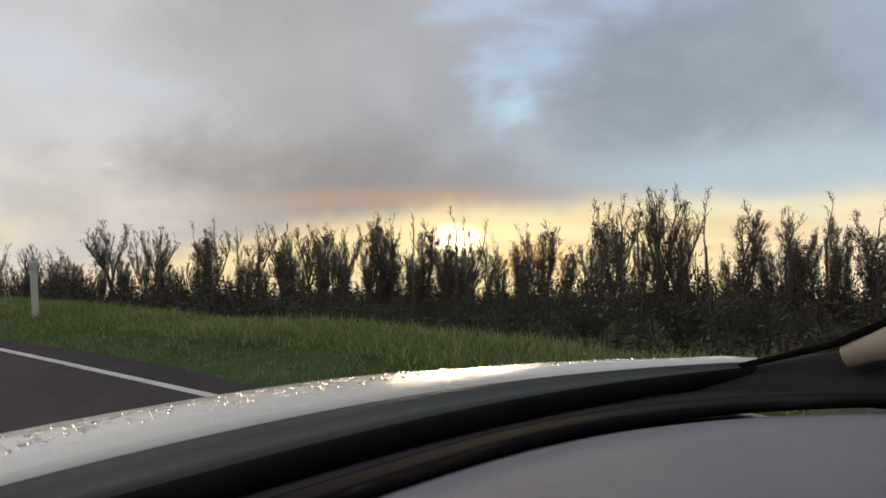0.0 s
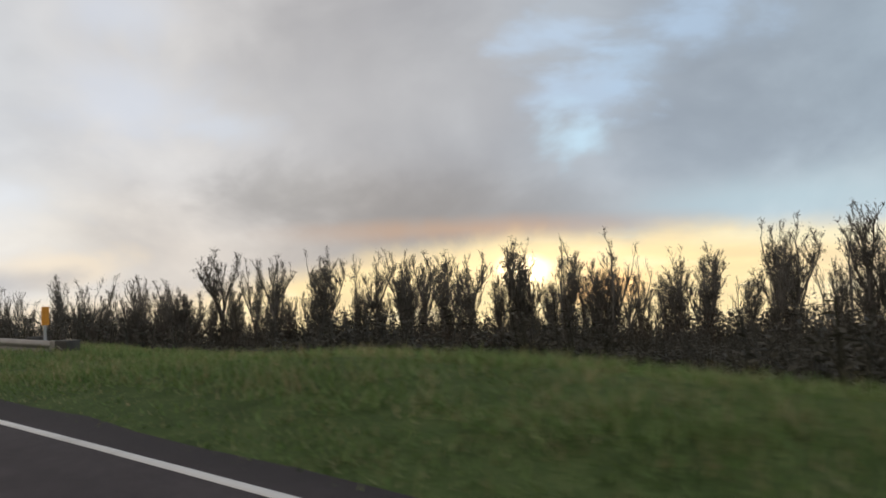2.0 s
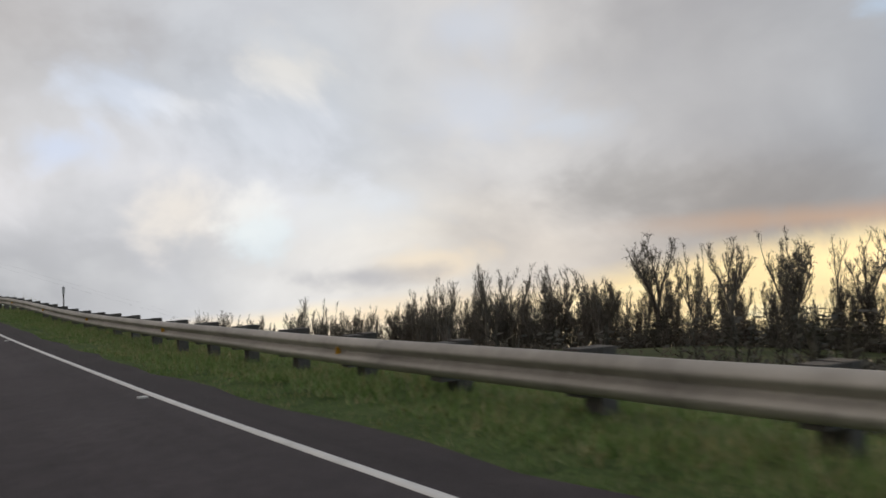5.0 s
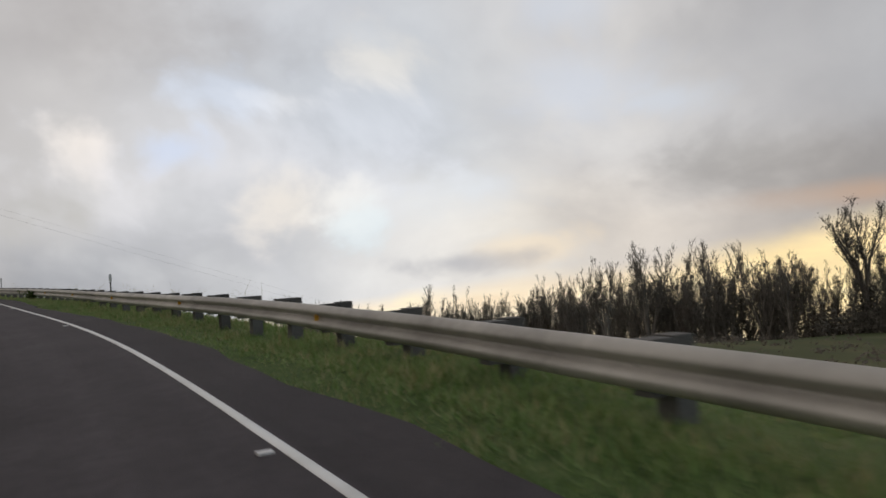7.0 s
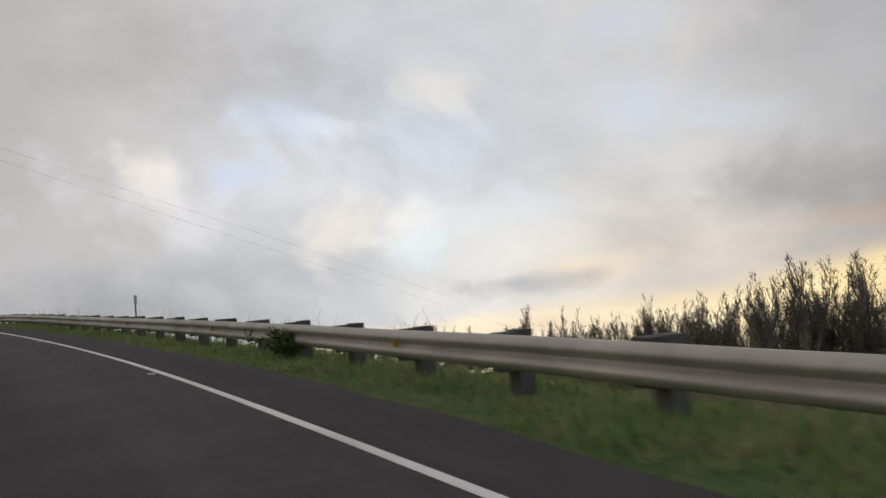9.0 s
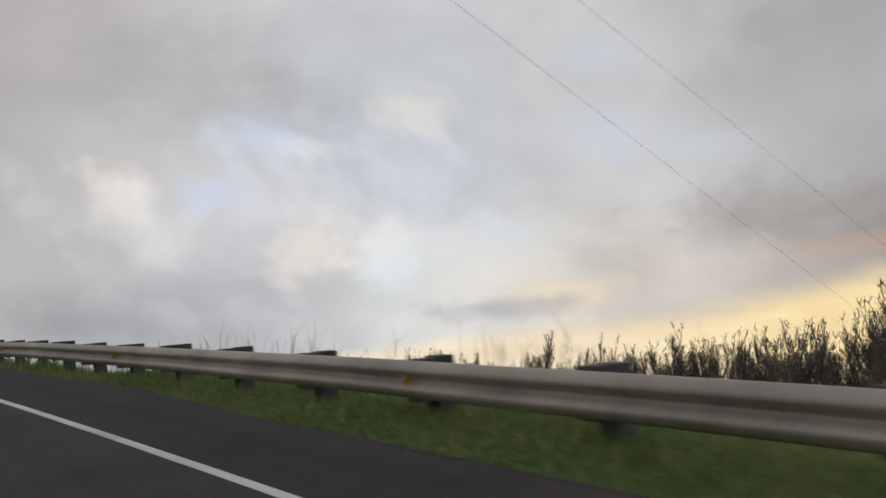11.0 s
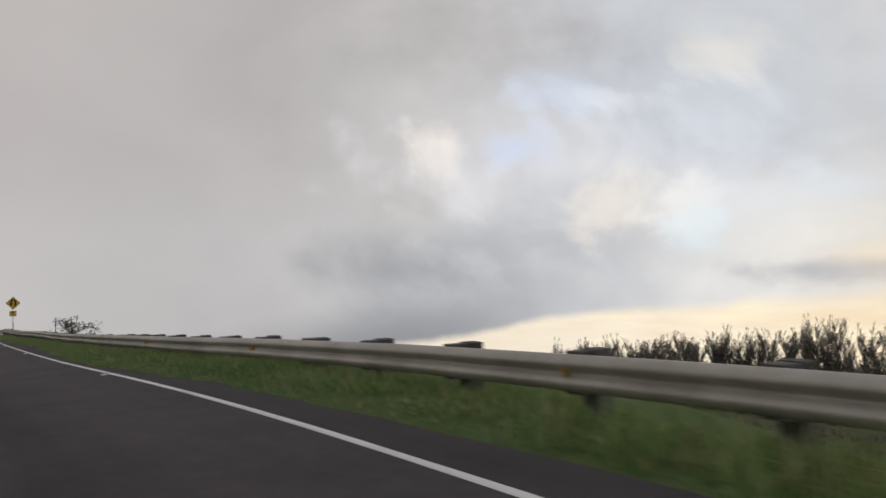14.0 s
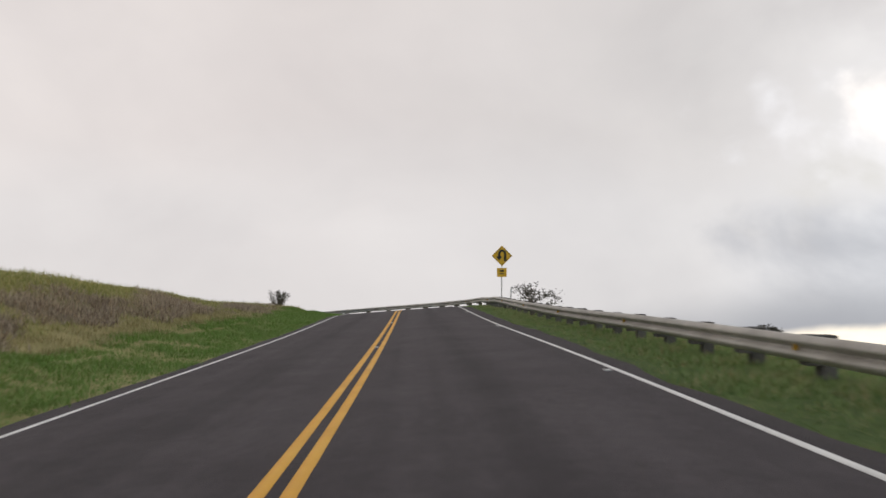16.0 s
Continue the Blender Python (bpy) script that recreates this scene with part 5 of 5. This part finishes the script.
def rim_row(f, z, ref=-0.260):
    """f from 0 at the far side of the dashboard's edge roll to 1 at its near side."""
    rows = []
    for u in US * 0.92:
        far, near_ = 0.68 - 0.33 * (abs(u) / 0.85) ** 3, 0.605 - 0.285 * (abs(u) / 0.75) ** 2.8
        rows.append(((CX + u) * z / ref, (far * (1 - f) + near_ * f) * z / ref, z))
    return rows


def trough_row(t, z):
    """t from 0 at the glass to 1 at the edge roll."""
    a, b = sill_row(0.150, z), rim_row(0.1, -0.262)
    return [(p[0] * (1 - t) + q[0] * t, p[1] * (1 - t) + q[1] * t, z) for p, q in zip(a, b)]


dash = new("dashboard")
dash.parent = car
grid_part("defroster_trough", [trough_row(0.0, -0.285), trough_row(0.35, -0.278), trough_row(0.7, -0.272), trough_row(1.0, -0.268)], M_TROUGH, dash, "dull dark trough in front of the dashboard panel")
grid_part("panel_rim", [rim_row(-0.05, -0.272), rim_row(0.08, -0.259), rim_row(0.35, -0.250), rim_row(0.75, -0.250), rim_row(1.0, -0.259), rim_row(1.06, -0.266)], M_RIM, dash, "soft black edge of the dashboard panel")


def panel_row(back, z):
    return [(CX + u * (0.92 - 0.03 * back), 0.612 - 0.285 * (abs(u * 0.92) / 0.75) ** 2.8 - back, z + 0.012 * (1 - u * u)) for u in US]


grid_part("top_panel", [panel_row(-0.26, -0.325), panel_row(-0.11, -0.297), panel_row(-0.025, -0.284), panel_row(0.03, -0.270), panel_row(0.15, -0.262), panel_row(0.35, -0.266), panel_row(0.5, -0.295), panel_row(0.54, -0.42)], M_DASH, dash, "grained grey dashboard skin")

# dew and rain beads along the front fall of the hood
bd_rng = random.Random(15)
beads = bmesh.new()
for _ in range(420):
    ahead = 0.10 + 0.16 * bd_rng.random()
    u = bd_rng.uniform(-0.75, 0.9)
    za = float(np.interp(ahead, [0.09, 0.17, 0.3], [-0.238, -0.242, -0.258]))
    drop = float(np.interp(ahead, [0.09, 0.17, 0.3], [0.01, 0.03, 0.08]))
    y_ = rear_edge(u) * (1 - ahead * 0.25) + 0.22 * ahead + ahead
    z_ = za - drop * (abs(u) / 0.95) ** 5 * (0.2 + ahead) + 0.003 * math.cos(u * 3.0) - 0.003
    rb = bd_rng.uniform(0.0016, 0.0042)
    bmesh.ops.create_icosphere(beads, subdivisions=1, radius=rb, matrix=Matrix.Translation((u * (1 - 0.06 * ahead), y_ + 0.4, z_ - GROUND + 0.001)) @ Matrix.Diagonal((1.0 + bd_rng.random(), 1.0 + 0.6 * bd_rng.random(), 0.55, 1)))
tagged(part("dew", beads, M_WATER, hood, "", True), "clear beaded dew on the paint", kind="stuff")


def tube_part(name, pts, radii, mat, parent, label="", sides=8):
    t = TreeMaker(1)
    off = Vector((CX, -0.4, GROUND))
    t.tube([Vector(p) - off for p in pts], radii, sides)
    n = len(t.v)
    f = t.f + [tuple(range(sides))[::-1], tuple(range(n - sides, n))]
    ob = mesh_object(name, t.v, f, mat, parent, True)
    if label:
        tagged(ob, label)
    return ob


for sgn in (-1, 1):
    foot = CX + sgn * 0.97
    tube_part("windscreen_pillar", [(foot + sgn * 0.04, 0.50, -0.335), (foot + sgn * 0.04, 0.34, -0.275), (CX + sgn * 0.93, 0.0, 0.01), (CX + sgn * 0.74, -0.42, 0.36)], [0.03, 0.034, 0.042, 0.045], M_CARWHITE, car, "white windscreen pillar")
    tube_part("pillar_seal", [(CX + sgn * 0.93, 0.66, -0.270), (CX + sgn * 0.945, 0.54, -0.232), (CX + sgn * 0.945, 0.44, -0.198), (CX + sgn * 0.945, 0.355, -0.155), (CX + sgn * 0.87, 0.0, 0.075), (CX + sgn * 0.70, -0.42, 0.38)], [0.006, 0.006, 0.007, 0.010, 0.016, 0.016], M_RIM, car, "black rubber seal beside the windscreen")
    tube_part("pillar_trim", [(CX + sgn * 0.945, 0.425, -0.222), (CX + sgn * 0.945, 0.34, -0.184), (CX + sgn * 0.87, 0.0, 0.025), (CX + sgn * 0.68, -0.44, 0.34)], [0.02, 0.032, 0.036, 0.04], M_BEIGE, car, "beige inner pillar trim")
    tube_part("rear_pillar", [(CX + sgn * 0.88, -2.35, -0.24), (CX + sgn * 0.74, -2.0, 0.30)], [0.10, 0.08], M_CARWHITE, car)
    side = [[(CX + sgn * 0.78, 0.68, -0.292), (CX + sgn * 0.82, 0.42, -0.276), (CX + sgn * 0.84, 0.15, -0.270)], [(CX + sgn * 0.92, 0.68, -0.278), (CX + sgn * 0.95, 0.42, -0.250), (CX + sgn * 0.96, 0.15, -0.240)], [(CX + sgn * 1.0, 0.68, -0.262), (CX + sgn * 1.0, 0.42, -0.214), (CX + sgn * 1.0, 0.15, -0.17)]]
    grid_part("side_cap", side, M_TROUGH, dash, "dark moulded cap beside the windscreen pillar")
    # lower flank from nose to tail
    rows = []
    for y, hw, lo, hi in ((1.93, 0.70, -0.95, -0.62), (1.75, 0.84, -0.98, -0.46), (1.2, 0.93, -0.98, -0.33), (0.5, 0.965, -0.98, -0.35), (-0.6, 0.965, -0.98, -0.35), (-1.9, 0.94, -0.95, -0.24), (-2.5, 0.80, -0.9, -0.27)):
        rows.append([(CX + sgn * (hw - 0.01), y, hi), (CX + sgn * (hw + 0.015), y, hi - 0.06), (CX + sgn * (hw + 0.02), y, (lo + hi) / 2), (CX + sgn * (hw - 0.03), y, lo)])
    grid_part("flank", rows, M_CARWHITE, car, "white body side", 0.02)
    for y in (1.22, -1.62):
        wheel = new("wheel")
        wheel.parent = car
        wheel.matrix_basis = Matrix.Translation((sgn * 0.80, y + 0.4, 0.335))
        bm = bmesh.new()
        ring = []
        for a in np.linspace(0, 2 * math.pi, 28, endpoint=False):
            ring.append([bm.verts.new((x, r * math.cos(a), r * math.sin(a))) for x, r in ((-0.10, 0.22), (-0.11, 0.29), (-0.09, 0.33), (0.09, 0.33), (0.11, 0.29), (0.10, 0.22))])
        for i in range(28):
            a, b = ring[i], ring[(i + 1) % 28]
            for j in range(6):
                bm.faces.new((a[j], b[j], b[(j + 1) % 6], a[(j + 1) % 6]))
        part("tyre", bm, M_TYRE, wheel, "", True)
        bm = bmesh.new()
        bmesh.ops.create_cone(bm, cap_ends=True, segments=28, radius1=0.225, radius2=0.20, depth=0.16, matrix=Matrix.Rotation(math.pi / 2, 4, "Y"))
        part("rim", bm, M_STEEL, wheel)
nose = grid_part("front_bumper", [[(CX + u, 1.93 + 0.10 * (1 - (u / 0.7) ** 2), z) for u in np.linspace(-0.7, 0.7, 15)] for z in (-0.52, -0.66, -0.80, -0.95)], M_CARWHITE, car, "white front bumper", 0.02)
tail = grid_part("tail", [[(CX + u, -2.5 - 0.06 * (1 - (u / 0.8) ** 2), z) for u in np.linspace(-0.8, 0.8, 11)] for z in (-0.27, -0.5, -0.9)], M_CARWHITE, car, "", 0.02)
floor_pan = grid_part("floor_pan", [[(CX + u, y, -0.96) for u in (-0.85, 0, 0.85)] for y in (1.9, 0, -2.4)], M_PLASTIC, car, "", 0.02)
roof = grid_part("roof", [[(CX + u, y, z - 0.06 * (u / 0.75) ** 2) for u in np.linspace(-0.75, 0.75, 13)] for y, z in ((-0.40, 0.37), (-0.5, 0.40), (-0.9, 0.44), (-1.5, 0.42), (-2.02, 0.33))], M_CARWHITE, car, "white roof panel", 0.03)
mir = new("rear_view_mirror")
mir.parent = car
mir.matrix_basis = Matrix.Translation((0.02, 0.34, 0.17 - GROUND)) @ pose(0, 0, 0, -6, 0, -20)
outline = [(0.125 * (1 if i in (0, 1) else -1), 0.035 * (1 if i in (0, 3) else -1)) for i in range(4)]
part("frame", bm_box(0.25, 0.03, 0.08, (0, 0, 0), 0.014), M_RIM, mir)
part("mirror_glass", bm_box(0.226, 0.004, 0.060, (0, -0.0165, 0), 0.0015), M_MIRROR, mir, "clear mirror glass")
part("stem", bm_box(0.025, 0.05, 0.16, (0, 0.04, 0.10), 0.008), M_RIM, mir)

# thin overhead lines that cross high above the road
cabs = [((-86.3, 125.8, 22.1), (-9.0, 189.2, -10.1), 0.0034), ((-86.8, 127.8, 22.5), (-5.4, 185.4, -10.5), 0.003)]
for a, b, r0 in cabs:
    a, b = Vector(a), Vector(b)
    pts = [a.lerp(b, k / 12) - Vector((0, 0, 0.3 * 4 * (k / 12) * (1 - k / 12))) for k in range(13)]
    t = TreeMaker(2)
    t.tube(pts, [r0] * 13, 5)
    tagged(mesh_object("overhead_cable", t.v, t.f, M_RIM), "thin dark overhead cable sagging above the road", "cable", "overhead cables")
